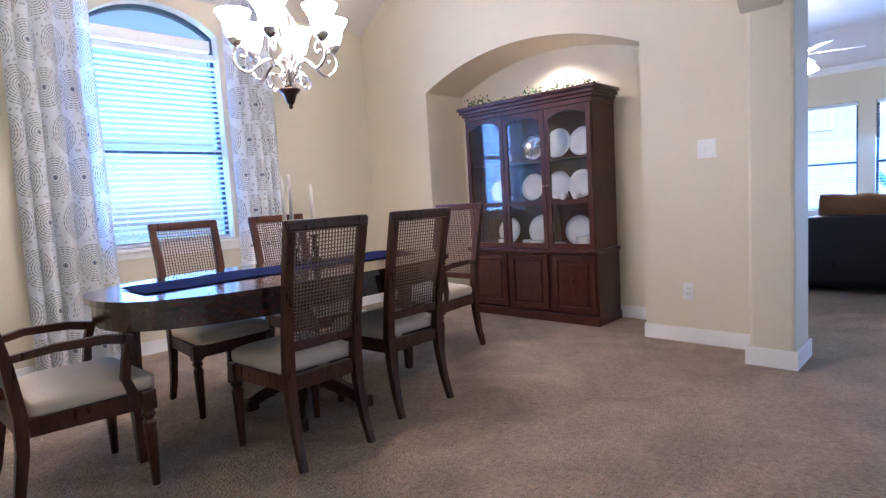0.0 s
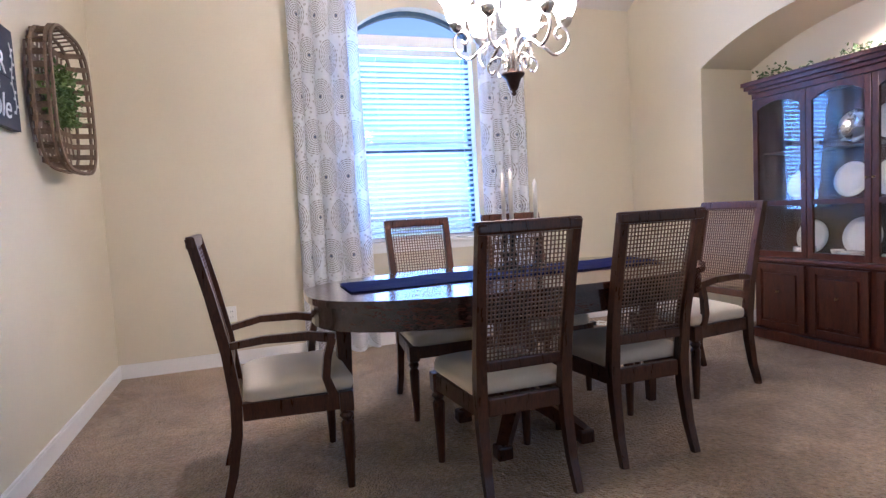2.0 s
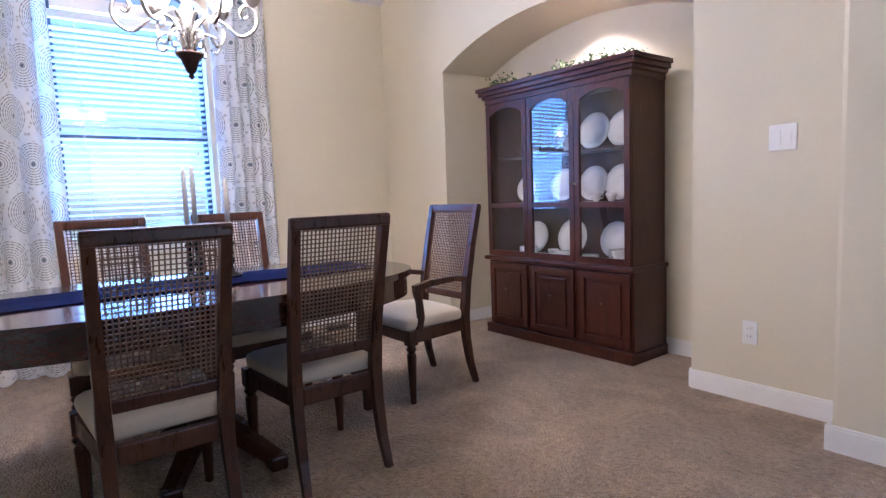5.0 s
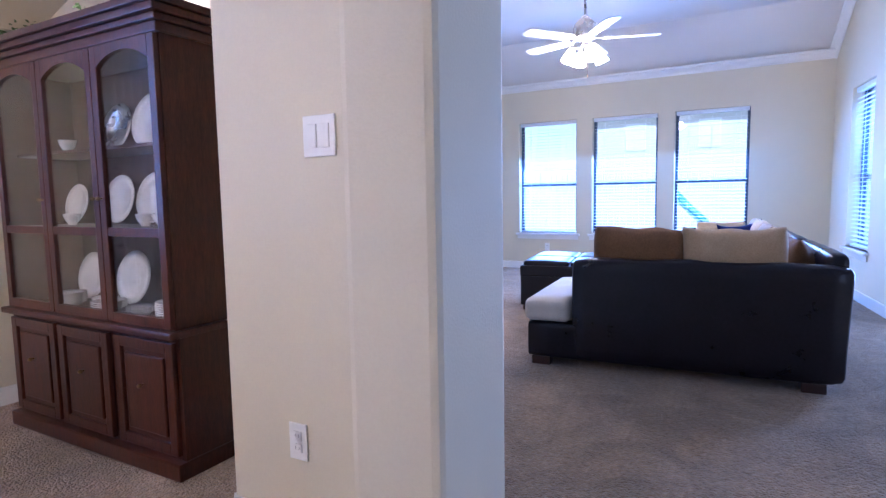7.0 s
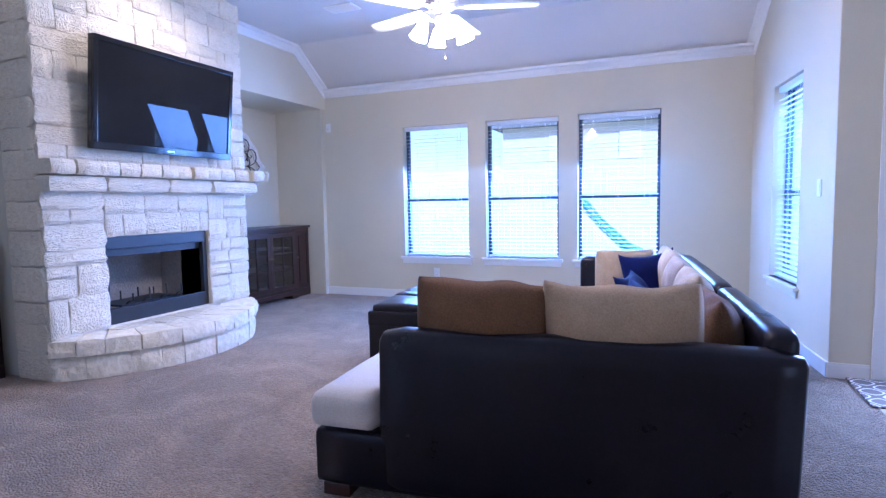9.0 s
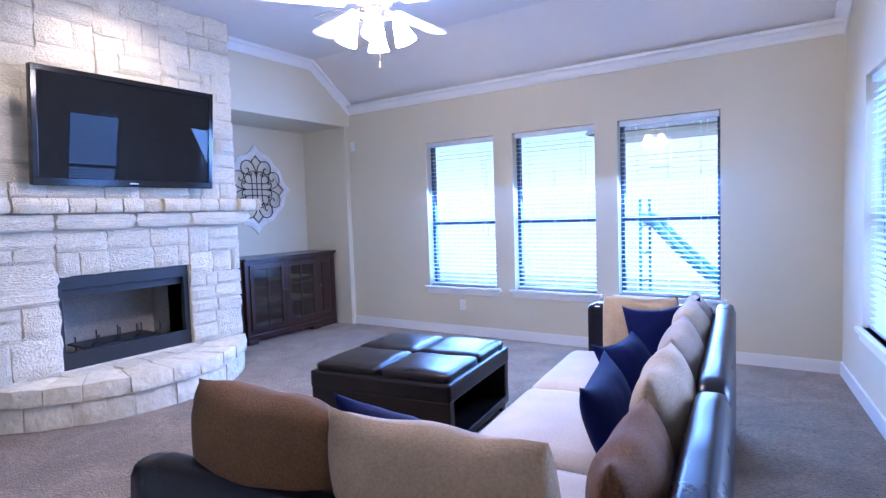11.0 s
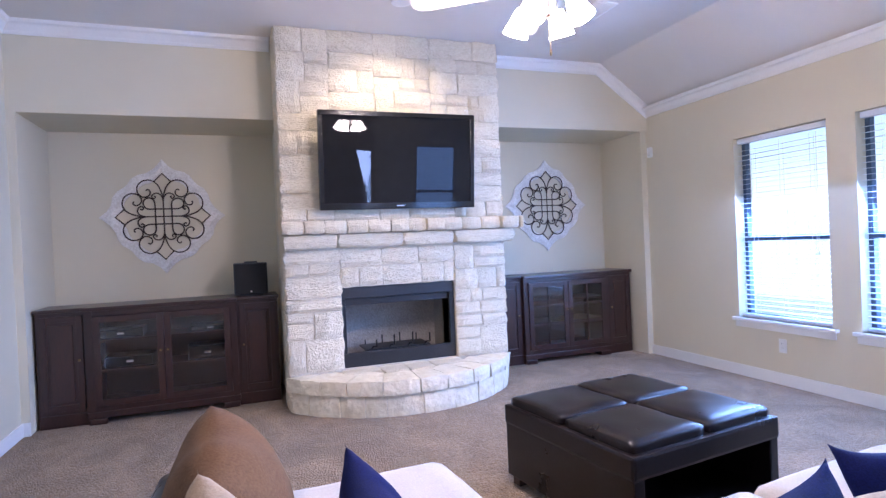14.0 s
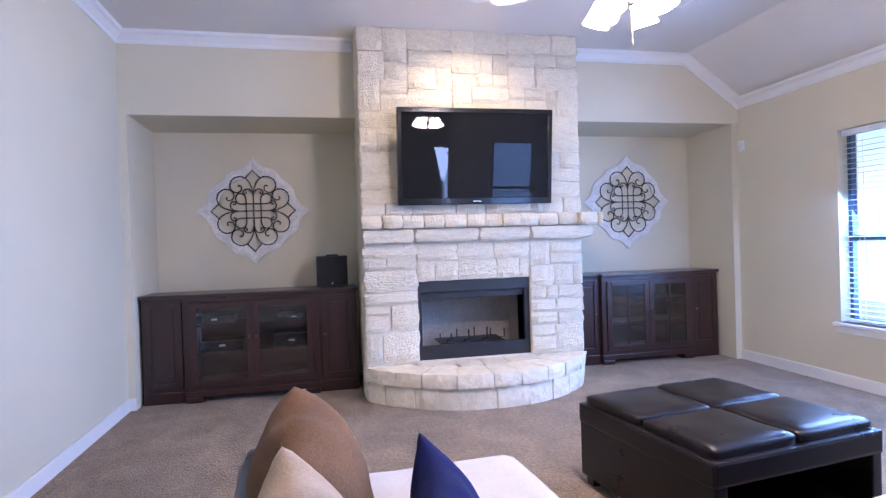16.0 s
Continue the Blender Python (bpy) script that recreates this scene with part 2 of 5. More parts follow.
def curtain_material():
    """Pale cloth printed with grey-brown medallions: rings round the middles of a grid of cells, with a leafy band between."""
    m, t, p = shader("medallion_curtain")
    uv = t.nodes.new("ShaderNodeTexCoord")
    mp = node(t, "ShaderNodeMapping", [(0, uv.outputs["UV"])])
    mp.inputs["Scale"].default_value = (1 / 0.26, 1 / 0.30, 1)
    sep = node(t, "ShaderNodeSeparateXYZ", [(0, mp.outputs[0])])
    row = node(t, "ShaderNodeMath", [(0, sep.outputs[1])], op="FLOOR")
    half = node(t, "ShaderNodeMath", [(0, row.outputs[0])], op="MULTIPLY")
    half.inputs[1].default_value = 0.5
    sx = node(t, "ShaderNodeMath", [(0, sep.outputs[0]), (1, half.outputs[0])], op="ADD")
    fx = node(t, "ShaderNodeMath", [(0, sx.outputs[0])], op="FRACT")
    fy = node(t, "ShaderNodeMath", [(0, sep.outputs[1])], op="FRACT")
    cb = node(t, "ShaderNodeCombineXYZ", [(0, fx.outputs[0]), (1, fy.outputs[0])])
    ds = node(t, "ShaderNodeVectorMath", [(0, cb.outputs[0])], op="DISTANCE")
    ds.inputs[1].default_value = (0.5, 0.5, 0)
    no = node(t, "ShaderNodeTexNoise", [("Vector", mp.outputs[0])], Scale=9.0, Detail=4.0)
    wob = node(t, "ShaderNodeMath", [(0, no.outputs[0])], op="MULTIPLY_ADD")
    wob.inputs[1].default_value = 0.025
    t.links.new(ds.outputs["Value"], wob.inputs[2])
    ring = node(t, "ShaderNodeMath", [(0, wob.outputs[0])], op="MULTIPLY")
    ring.inputs[1].default_value = 118.0
    sn = node(t, "ShaderNodeMath", [(0, ring.outputs[0])], op="SINE")
    inside = node(t, "ShaderNodeMath", [(0, ds.outputs["Value"])], op="LESS_THAN")
    inside.inputs[1].default_value = 0.46
    on = node(t, "ShaderNodeMapRange", [(0, sn.outputs[0])])
    on.inputs[1].default_value, on.inputs[2].default_value = 0.1, 0.7
    mid = node(t, "ShaderNodeVectorMath", [(0, cb.outputs[0])], op="SUBTRACT")
    mid.inputs[1].default_value = (0.5, 0.5, 0)
    ms = node(t, "ShaderNodeSeparateXYZ", [(0, mid.outputs[0])])
    ang = node(t, "ShaderNodeMath", [(0, ms.outputs[1]), (1, ms.outputs[0])], op="ARCTAN2")
    petals = node(t, "ShaderNodeMath", [(0, ang.outputs[0])], op="MULTIPLY")
    petals.inputs[1].default_value = 20.0
    ps = node(t, "ShaderNodeMath", [(0, petals.outputs[0])], op="SINE")
    pr = node(t, "ShaderNodeMapRange", [(0, ps.outputs[0])])
    pr.inputs[1].default_value, pr.inputs[2].default_value, pr.inputs[3].default_value, pr.inputs[4].default_value = -0.5, 0.4, 0.45, 1.0
    on2 = node(t, "ShaderNodeMath", [(0, on.outputs[0]), (1, pr.outputs[0])], op="MULTIPLY")
    a = node(t, "ShaderNodeMath", [(0, on2.outputs[0]), (1, inside.outputs[0])], op="MULTIPLY")
    leaf = node(t, "ShaderNodeTexVoronoi", [("Vector", mp.outputs[0])], Scale=9.0)
    le = node(t, "ShaderNodeMapRange", [(0, leaf.outputs["Distance"])])
    le.inputs[1].default_value, le.inputs[2].default_value = 0.34, 0.22
    out = node(t, "ShaderNodeMath", [(1, inside.outputs[0])], op="SUBTRACT")
    out.inputs[0].default_value = 1.0
    b = node(t, "ShaderNodeMath", [(0, le.outputs[0]), (1, out.outputs[0])], op="MULTIPLY")
    both = node(t, "ShaderNodeMath", [(0, a.outputs[0]), (1, b.outputs[0])], op="MAXIMUM")
    soft = node(t, "ShaderNodeMath", [(0, b.outputs[0])], op="MULTIPLY")
    soft.inputs[1].default_value = 0.55
    t.links.new(soft.outputs[0], both.inputs[1])
    colour = mix(t, both.outputs[0], (0.92, 0.94, 0.97), (0.35, 0.33, 0.31))
    dot = node(t, "ShaderNodeMath", [(0, ds.outputs["Value"])], op="LESS_THAN")
    dot.inputs[1].default_value = 0.04
    colour = mix(t, dot.outputs[0], colour, (0.20, 0.24, 0.32))
    t.links.new(colour, p.inputs["Base Color"])
    p.inputs["Roughness"].default_value = 0.9
    tr = node(t, "ShaderNodeBsdfTranslucent", [(0, colour)])
    mx = node(t, "ShaderNodeMixShader", [(1, p.outputs[0]), (2, tr.outputs[0])])
    mx.inputs[0].default_value = 0.55
    t.links.new(mx.outputs[0], t.nodes["Material Output"].inputs[0])
    return m


CURTAIN = curtain_material()


def rug_material():
    m, t, p = shader("trellis_rug")
    co = t.nodes.new("ShaderNodeTexCoord")
    sep = node(t, "ShaderNodeSeparateXYZ", [(0, co.outputs["Object"])])
    waves = []
    for k in (0, 1):
        turn = node(t, "ShaderNodeMath", [(0, sep.outputs[k])], op="MULTIPLY")
        turn.inputs[1].default_value = 2 * math.pi / 0.19
        waves.append(node(t, "ShaderNodeMath", [(0, turn.outputs[0])], op="COSINE").outputs[0])
    total = node(t, "ShaderNodeMath", [(0, waves[0]), (1, waves[1])], op="ADD")
    size = node(t, "ShaderNodeMath", [(0, total.outputs[0])], op="ABSOLUTE")
    off = node(t, "ShaderNodeMath", [(0, size.outputs[0])], op="SUBTRACT")
    off.inputs[1].default_value = 0.62
    line = node(t, "ShaderNodeMath", [(0, off.outputs[0])], op="ABSOLUTE")
    ed = node(t, "ShaderNodeMapRange", [(0, line.outputs[0])])
    ed.inputs[1].default_value, ed.inputs[2].default_value = 0.17, 0.24
    t.links.new(mix(t, ed.outputs[0], (0.58, 0.54, 0.48), (0.12, 0.095, 0.08)), p.inputs["Base Color"])
    p.inputs["Roughness"].default_value = 1.0
    return m


RUG = rug_material()

# ---- shapes ----


def box(bm, x0, x1, y0, y1, z0, z1, bevel=0.0):
    v = [bm.verts.new((x, y, z)) for x in (x0, x1) for y in (y0, y1) for z in (z0, z1)]
    faces = [bm.faces.new([v[i] for i in f]) for f in ((0, 1, 3, 2), (4, 6, 7, 5), (0, 4, 5, 1), (2, 3, 7, 6), (0, 2, 6, 4), (1, 5, 7, 3))]
    if bevel:
        edges = list({e for f in faces for e in f.edges})
        bmesh.ops.bevel(bm, geom=edges, offset=bevel, segments=2, profile=0.6, affect="EDGES")


def solid(x0, x1, y0, y1, z0, z1, bevel=0.0):
    bm = bmesh.new()
    box(bm, x0, x1, y0, y1, z0, z1, bevel)
    return bm


def prism(bm, outline, lo, hi, axis="y"):
    """A flat outline (pairs) drawn out from lo to hi along an axis: x pairs are (y, z), y pairs (x, z), z pairs (x, y)."""
    def at(p, d):
        return {"x": (d, p[0], p[1]), "y": (p[0], d, p[1]), "z": (p[0], p[1], d)}[axis]
    a, b = [bm.verts.new(at(p, lo)) for p in outline], [bm.verts.new(at(p, hi)) for p in outline]
    n = len(outline)
    bm.faces.new(a), bm.faces.new(b[::-1])
    for i in range(n):
        bm.faces.new((a[i], b[i], b[(i + 1) % n], a[(i + 1) % n]))


def tube(bm, path, r, n=8, taper=None, closed=False):
    """A round bar along a path."""
    path = [Vector(p) for p in path]
    span = path[-1] - path[0]
    up = Vector((0, 1, 0)) if abs(span.z) > 0.7 * span.length else Vector((0, 0, 1))
    rings, turn = [], math.pi / 4 if n == 4 else 0.0
    r = r * 1.3 if n == 4 else r
    for i, p in enumerate(path):
        if closed:
            d = path[(i + 1) % len(path)] - path[i - 1]
        else:
            d = path[min(i + 1, len(path) - 1)] - path[max(i - 1, 0)]
        d.normalize()
        a = d.cross(up)
        if a.length < 1e-3:
            a = d.cross(Vector((1, 0, 0)))
        a.normalize()
        b = d.cross(a)
        rr = r if taper is None else r * taper[i]
        rings.append([bm.verts.new(p + rr * (math.cos(2 * math.pi * k / n + turn) * a + math.sin(2 * math.pi * k / n + turn) * b)) for k in range(n)])
        up = -b
    pairs = list(zip(rings, rings[1:])) + ([(rings[-1], rings[0])] if closed else [])
    for p, q in pairs:
        for k in range(n):
            bm.faces.new((p[k], p[(k + 1) % n], q[(k + 1) % n], q[k]))
    if not closed:
        bm.faces.new(rings[0][::-1]), bm.faces.new(rings[-1])


def lathe(bm, profile, n=20, at=(0, 0, 0)):
    """A turned shape: profile of (radius, height)."""
    rings = [[bm.verts.new((at[0] + r * math.cos(2 * math.pi * k / n), at[1] + r * math.sin(2 * math.pi * k / n), at[2] + z)) for k in range(n)] for r, z in profile]
    for p, q in zip(rings, rings[1:]):
        for k in range(n):
            bm.faces.new((p[k], p[(k + 1) % n], q[(k + 1) % n], q[k]))
    bm.faces.new(rings[0][::-1]), bm.faces.new(rings[-1])


def ob_from(name, bm, material, smooth=False):
    bmesh.ops.recalc_face_normals(bm, faces=bm.faces)
    me = bpy.data.meshes.new(name)
    bm.to_mesh(me)
    bm.free()
    me.materials.append(material)
    if smooth:
        me.shade_smooth()
    return new(name, me)


def part(name, bm, material, parent, label="", smooth=False, m=None):
    ob = ob_from(name, bm, material, smooth)
    ob.parent = parent
    if m is not None:
        ob.matrix_basis = m
    if label:
        ob["label"] = label
    return ob


def thing(name, m, label, category, group="", kind=""):
    ob = new(name)
    ob.empty_display_size = 0.1
    ob.matrix_basis = m
    return tagged(ob, label, category, group, kind)


def setting(name, bm, material, label, category, smooth=False):
    return tagged(ob_from(name, bm, material, smooth), label, category, kind="structure")


def arc(c, r, a0, a1, n):
    return [(c[0] + r * math.cos(radians(a0 + (a1 - a0) * i / n)), c[1] + r * math.sin(radians(a0 + (a1 - a0) * i / n))) for i in range(n + 1)]


def segment_arch(x0, x1, spring, apex, n=20):
    """Points of a flat arch from x0 to x1."""
    w, h = (x1 - x0) / 2, apex - spring
    r = (w * w + h * h) / (2 * h)
    half = math.degrees(math.asin(w / r))
    return arc(((x0 + x1) / 2, apex - r), r, 90 + half, 90 - half, n)


def ease(pts, n=4):
    """A smooth line through the points given."""
    v = [Vector(p) for p in [pts[0], *pts, pts[-1]]]
    res = []
    for a0, a1, a2, a3 in zip(v, v[1:], v[2:], v[3:]):
        for k in range(n):
            t = k / n
            res.append(0.5 * (2 * a1 + (a2 - a0) * t + (2 * a0 - 5 * a1 + 4 * a2 - a3) * t * t + (3 * a1 - a0 - 3 * a2 + a3) * t ** 3))
    return [tuple(p) for p in res] + [tuple(pts[-1])]


def cushion(w, h, t, seed=0, corner=0.0, plump=True, n=28, wrinkle=0.03):
    """A stuffed cushion standing on its edge: w along x, h along z, t thick along y, base at z = 0."""
    bm = bmesh.new()
    rings = []
    for side in (1, -1):
        g = []
        for i in range(n + 1):
            col = []
            for j in range(n + 1):
                u, v = 2 * i / n - 1, 2 * j / n - 1
                edge = (1 - abs(u) ** 2.6) * (1 - abs(v) ** 2.6)
                thick = t / 2 * max(edge, 0) ** (0.56 if plump else 0.6)
                pinch = 1 - 0.07 * (1 - abs(v)) * abs(u) ** 2
                pz = 1 - 0.09 * (1 - abs(u)) * abs(v) ** 2
                if plump:
                    pinch, pz = 1 - 0.05 * abs(v) ** 5, 1 - 0.035 * abs(u) ** 5 - 0.03 * noise.noise(Vector((u * 2.2, seed * 1.7, 0)))
                x, z = w / 2 * u * pinch, h / 2 * (v * pz + 1)
                z *= 1 + (0.05 * noise.noise(Vector((u * 1.4, seed * 3.7, 4.0))) * max(0, v) if plump else 0)
                k = noise.noise(Vector((x * 5 + seed * 7.3, z * 3 + side, seed))) + 0.45 * noise.noise(Vector((x * 12 + z * 7, z * 9 - x * 5 + seed, side * 2.0))) * (0.4 + abs(v))
                y = side * (thick + wrinkle * k * edge)
                col.append(bm.verts.new((x, y, z + corner * abs(u) ** 4 * max(v, 0))))
            g.append(col)
        for i in range(n):
            for j in range(n):
                bm.faces.new((g[i][j], g[i + 1][j], g[i + 1][j + 1], g[i][j + 1]))
        rings.append(g)
    bmesh.ops.remove_doubles(bm, verts=bm.verts, dist=0.0015)
    return bm


def soft_block(x0, x1, y0, y1, z0, z1, r=0.05, seed=0, puff=0.02, n=14):
    """An upholstered block with rounded edges and a slightly uneven, puffed top."""
    bm = solid(x0, x1, y0, y1, z0, z1)
    bmesh.ops.subdivide_edges(bm, edges=bm.edges, cuts=n, use_grid_fill=True)
    cx, cy, cz = (x0 + x1) / 2, (y0 + y1) / 2, (z0 + z1) / 2
    hx, hy, hz = (x1 - x0) / 2, (y1 - y0) / 2, (z1 - z0) / 2
    for v in bm.verts:
        p = v.co - Vector((cx, cy, cz))
        core = Vector((max(-hx + r, min(hx - r, p.x)), max(-hy + r, min(hy - r, p.y)), max(-hz + r, min(hz - r, p.z))))
        d = p - core
        if d.length > 1e-6:
            p = core + d.normalized() * r
        top = max(0, p.z / hz)
        w = (1 - (p.x / hx) ** 2) * (1 - (p.y / hy) ** 2)
        p.z += top * (puff * w + 0.006 * noise.noise(Vector((v.co.x * 6, v.co.y * 6, seed))))
        v.co = Vector((cx, cy, cz)) + p
    return bm

# ---- structure ----
WX, LY, NY = -3.82, -0.27, 4.09      # dining: window wall, sign wall, niche wall
TOP = 3.12                            # flat ceilings
T = 0.20
FX, BX = -3.60, -4.35                 # living: fireplace wall face, back of its niches
SY, GY, RX = 4.95, 10.80, 1.52        # living: near wall, window wall, side wall
DY = 8.74                             # wall with the garden door

setting("ground", solid(-60, 60, -60, 80, -0.5, -0.14), GRASS, "dry green lawn outside the windows", "lawn")
bm = bmesh.new()
box(bm, WX - T, 1.78, -3.2, DY + T, -0.13, 0.0)
box(bm, BX - T, 1.78, DY + T, GY + T, -0.13, 0.0)
box(bm, BX - T, WX - T, SY - T, DY + T, -0.13, 0.0)
setting("floor", bm, CARPET, "beige cut-pile carpet, wall to wall, with trodden marks", "carpet")

# window wall of the dining room, with an arch-headed opening
W0, W1, WS, WSP, WAP = 1.56, 2.53, 0.83, 2.52, 2.70
bm = bmesh.new()
box(bm, WX - T, WX, LY - T, W0, 0, TOP)
box(bm, WX - T, WX, W1, NY + 0.9, 0, TOP)
box(bm, WX - T, WX, W0, W1, 0, WS)
prism(bm, [(W0, TOP), *segment_arch(W0, W1, WSP, WAP), (W1, TOP)], WX - T, WX, "x")
setting("wall_west", bm, PAINT, "warm beige painted wall with an arched window opening", "wall")
setting("wall_south", solid(WX - T, 4.4, LY - T, LY, 0, TOP), PAINT, "beige painted wall with decor hung on it", "wall")

# niche wall with a flat-arched recess
N0, N1, NSP, NAP, NB = -2.95, -0.88, 2.05, 2.285, 4.60
bm = bmesh.new()
box(bm, WX, N0, NY, NB, 0, TOP)
box(bm, N1, -0.135, NY, 4.20, 0, TOP)
box(bm, N1, N1 + 0.10, 4.20, NB, 0, TOP)
prism(bm, [(N0, TOP), *segment_arch(N0, N1, NSP, NAP), (N1, TOP)], NY, NB, "y")
box(bm, WX - T, N1 + 0.10, NB, SY, 0, TOP)
setting("wall_niche", bm, PAINT, "beige painted wall with an arched display recess", "wall")
bm = bmesh.new()
box(bm, -0.135, 0.10, 3.79, 4.14, 0, TOP, 0.022)
setting("wall_column", bm, PAINT, "square beige plastered pier with rounded corners", "pier")
# arched header between hall and dining room
bm = bmesh.new()
prism(bm, [(LY, TOP), *segment_arch(LY, 3.79, 1.99, 2.75, 24), (3.79, TOP)], -0.16, 0.05, "x")
setting("wall_header", bm, PAINT, "beige arched header over the dining room opening", "header")

# living room: near wall, fireplace wall with two recesses, window wall, side wall
bm = bmesh.new()
box(bm, BX - T, BX, SY - T, GY + T, 0, TOP)
box(bm, BX, FX, SY - T, SY + 0.06, 0, TOP)
box(bm, BX, FX, SY + 0.06, 6.9, 2.44, TOP)
box(bm, BX, FX, 6.9, 7.29, 0, TOP)
box(bm, BX, FX, 8.38, 8.98, 0, TOP)
box(bm, BX, FX, 7.29, 8.38, 1.02, TOP)
box(bm, BX, FX, 7.29, 8.38, 0, 0.26)
box(bm, BX, FX, 8.98, GY, 2.44, TOP)
box(bm, BX, FX - 0.02, 10.73, GY, 0, 2.44)
setting("wall_fireplace", bm, PAINT, "beige wall with a recess on each side of the fireplace", "wall")
LW = [(-2.46, -1.60), (-1.38, -0.52), (-0.31, 0.55)]
LS, LH = 0.53, 2.14
bm = bmesh.new()
xs = [BX - T] + [x for w in LW for x in w] + [RX + T]
for a, b in zip(xs[::2], xs[1::2]):
    box(bm, a, b, GY, GY + T, 0, TOP)
for a, b in LW:
    box(bm, a, b, GY, GY + T, 0, LS)
    box(bm, a, b, GY, GY + T, LH, TOP)
setting("wall_garden", bm, PAINT, "beige painted wall with three tall windows", "wall")
R0, R1, RS, RH = 9.40, 10.12, 0.50, 2.14
SPLAY = 0.125                         # the side wall stands a little askew


def splay(bm):
    for v in bm.verts:
        v.co.x += SPLAY * (GY - v.co.y) - 0.12


bm = bmesh.new()
box(bm, RX, RX + T, DY + 0.004, R0, 0, TOP)
box(bm, RX, RX + T, R1, GY, 0, TOP)
box(bm, RX, RX + T, R0, R1, 0, RS)
box(bm, RX, RX + T, R0, R1, RH, TOP)
splay(bm)
setting("wall_side", bm, PAINT, "beige painted side wall with one window", "wall")
D0, D1, DH = 1.97, 2.84, 1.97
bm = bmesh.new()
box(bm, RX + 0.14, D0, DY, DY + T, 0, TOP)
box(bm, D1, 4.4, DY, DY + T, 0, TOP)
box(bm, D0, D1, DY, DY + T, DH, TOP)
setting("wall_door", bm, PAINT, "beige painted wall with a glazed door", "wall")
# Opening added out of view, to brighten the pier and hall carpet.
E0, E1, ES, EH = 2.6, 4.2, 0.5, 2.3
bm = bmesh.new()
box(bm, 4.2, 4.4, -3.2, E0, 0, TOP)
box(bm, 4.2, 4.4, E1, DY, 0, TOP)
box(bm, 4.2, 4.4, E0, E1, 0, ES)
box(bm, 4.2, 4.4, E0, E1, EH, TOP)
setting("wall_east", bm, PAINT, "plain beige wall with an opening added for hall light", "wall")
setting("wall_back", solid(WX - T, 4.4, -3.4, -3.2, 0, TOP), PAINT, "plain beige wall behind the hall", "wall")

# ceilings
bm = bmesh.new()
box(bm, WX - T, 4.4, -3.4, SY, TOP, TOP + 0.12)
box(bm, BX - T, 4.4, SY, 10.17, TOP, TOP + 0.12)
prism(bm, [(10.17, TOP), (10.17, TOP + 0.12), (GY + T, TOP + 0.12), (GY + T, 2.68 - 0.14), (GY, 2.68)], BX - T, RX + T, "x")
prism(bm, [(WX, 2.78), (WX, TOP), (WX + 0.55, TOP)], LY, NY, "y")
tagged(ob_from("ceiling", bm, CEIL), "off-white textured ceiling, sloped down to the window wall", "ceiling", kind="structure")

# floor of tile by the door
bm = solid(1.78, 4.2, 3.0, DY, -0.13, 0.002)
setting("floor_tile", bm, TILE, "polished beige tile floor by the garden door", "floor")
setting("floor_hall", solid(1.78, 4.2, -3.2, 3.0, -0.13, 0.0), CARPET, "beige carpet of the hall", "carpet")


def baseboard(name, runs, h=0.10):
    bm = bmesh.new()
    for x0, x1, y0, y1 in runs:
        box(bm, x0, x1, y0, y1, 0, h - 0.012)
        dx, dy = (0.006, 0) if x1 - x0 < y1 - y0 else (0, 0.006)
        box(bm, x0 + dx * 0.5, x1 - dx * 0.5, y0 + dy * 0.5, y1 - dy * 0.5, h - 0.012, h)
    return setting(name, bm, TRIM, "white painted baseboard along the wall", "baseboard")


B = 0.016
baseboard("baseboard_dining", [(WX, WX + B, LY + B, NY - B), (WX, -0.2, LY, LY + B), (WX, N0, NY - B, NY), (N1, -0.135 - B, NY - B, NY),
    (N0, N0 + B, NY, NB), (N1 - B, N1, NY, NB), (N0 + B, N1 - B, NB - B, NB)])
baseboard("baseboard_column", [(-0.135 - B, 0.10 + B, 3.79 - B, 3.79), (0.10, 0.10 + B, 3.79, 4.14), (-0.135 - B, -0.135, 3.79, NY - B)], 0.105)
baseboard("baseboard_living", [(FX, N1 + 0.1, SY, SY + B), (BX + 0.3, RX, GY - B, GY), (RX + 0.13, D0 - 0.09, DY - B, DY), (FX, FX + B, SY + B, SY + 0.06)])


bm = solid(RX - B, RX, DY, GY - B, 0, 0.10)
splay(bm)
setting("baseboard_side", bm, TRIM, "white painted baseboard of the side wall", "baseboard")


def crown(name, runs):
    """Moulding of three stepped fillets; each run is a start, an end and the way out from the wall."""
    bm = bmesh.new()
    for a, b, out in runs:
        a, b, out = Vector(a), Vector(b), Vector(out)
        rings = []
        for p in (a, b):
            rings.append([bm.verts.new(p + out * o + Vector((0, 0, z))) for o, z in ((0, 0), (0, -0.10), (0.012, -0.10), (0.018, -0.075), (0.05, -0.035), (0.075, -0.025), (0.082, 0))])
        n = len(rings[0])
        for k in range(n):
            bm.faces.new((rings[0][k], rings[0][(k + 1) % n], rings[1][(k + 1) % n], rings[1][k]))
        bm.faces.new(rings[0]), bm.faces.new(rings[1][::-1])
    return setting(name, bm, TRIM, "white crown moulding under the ceiling", "moulding")


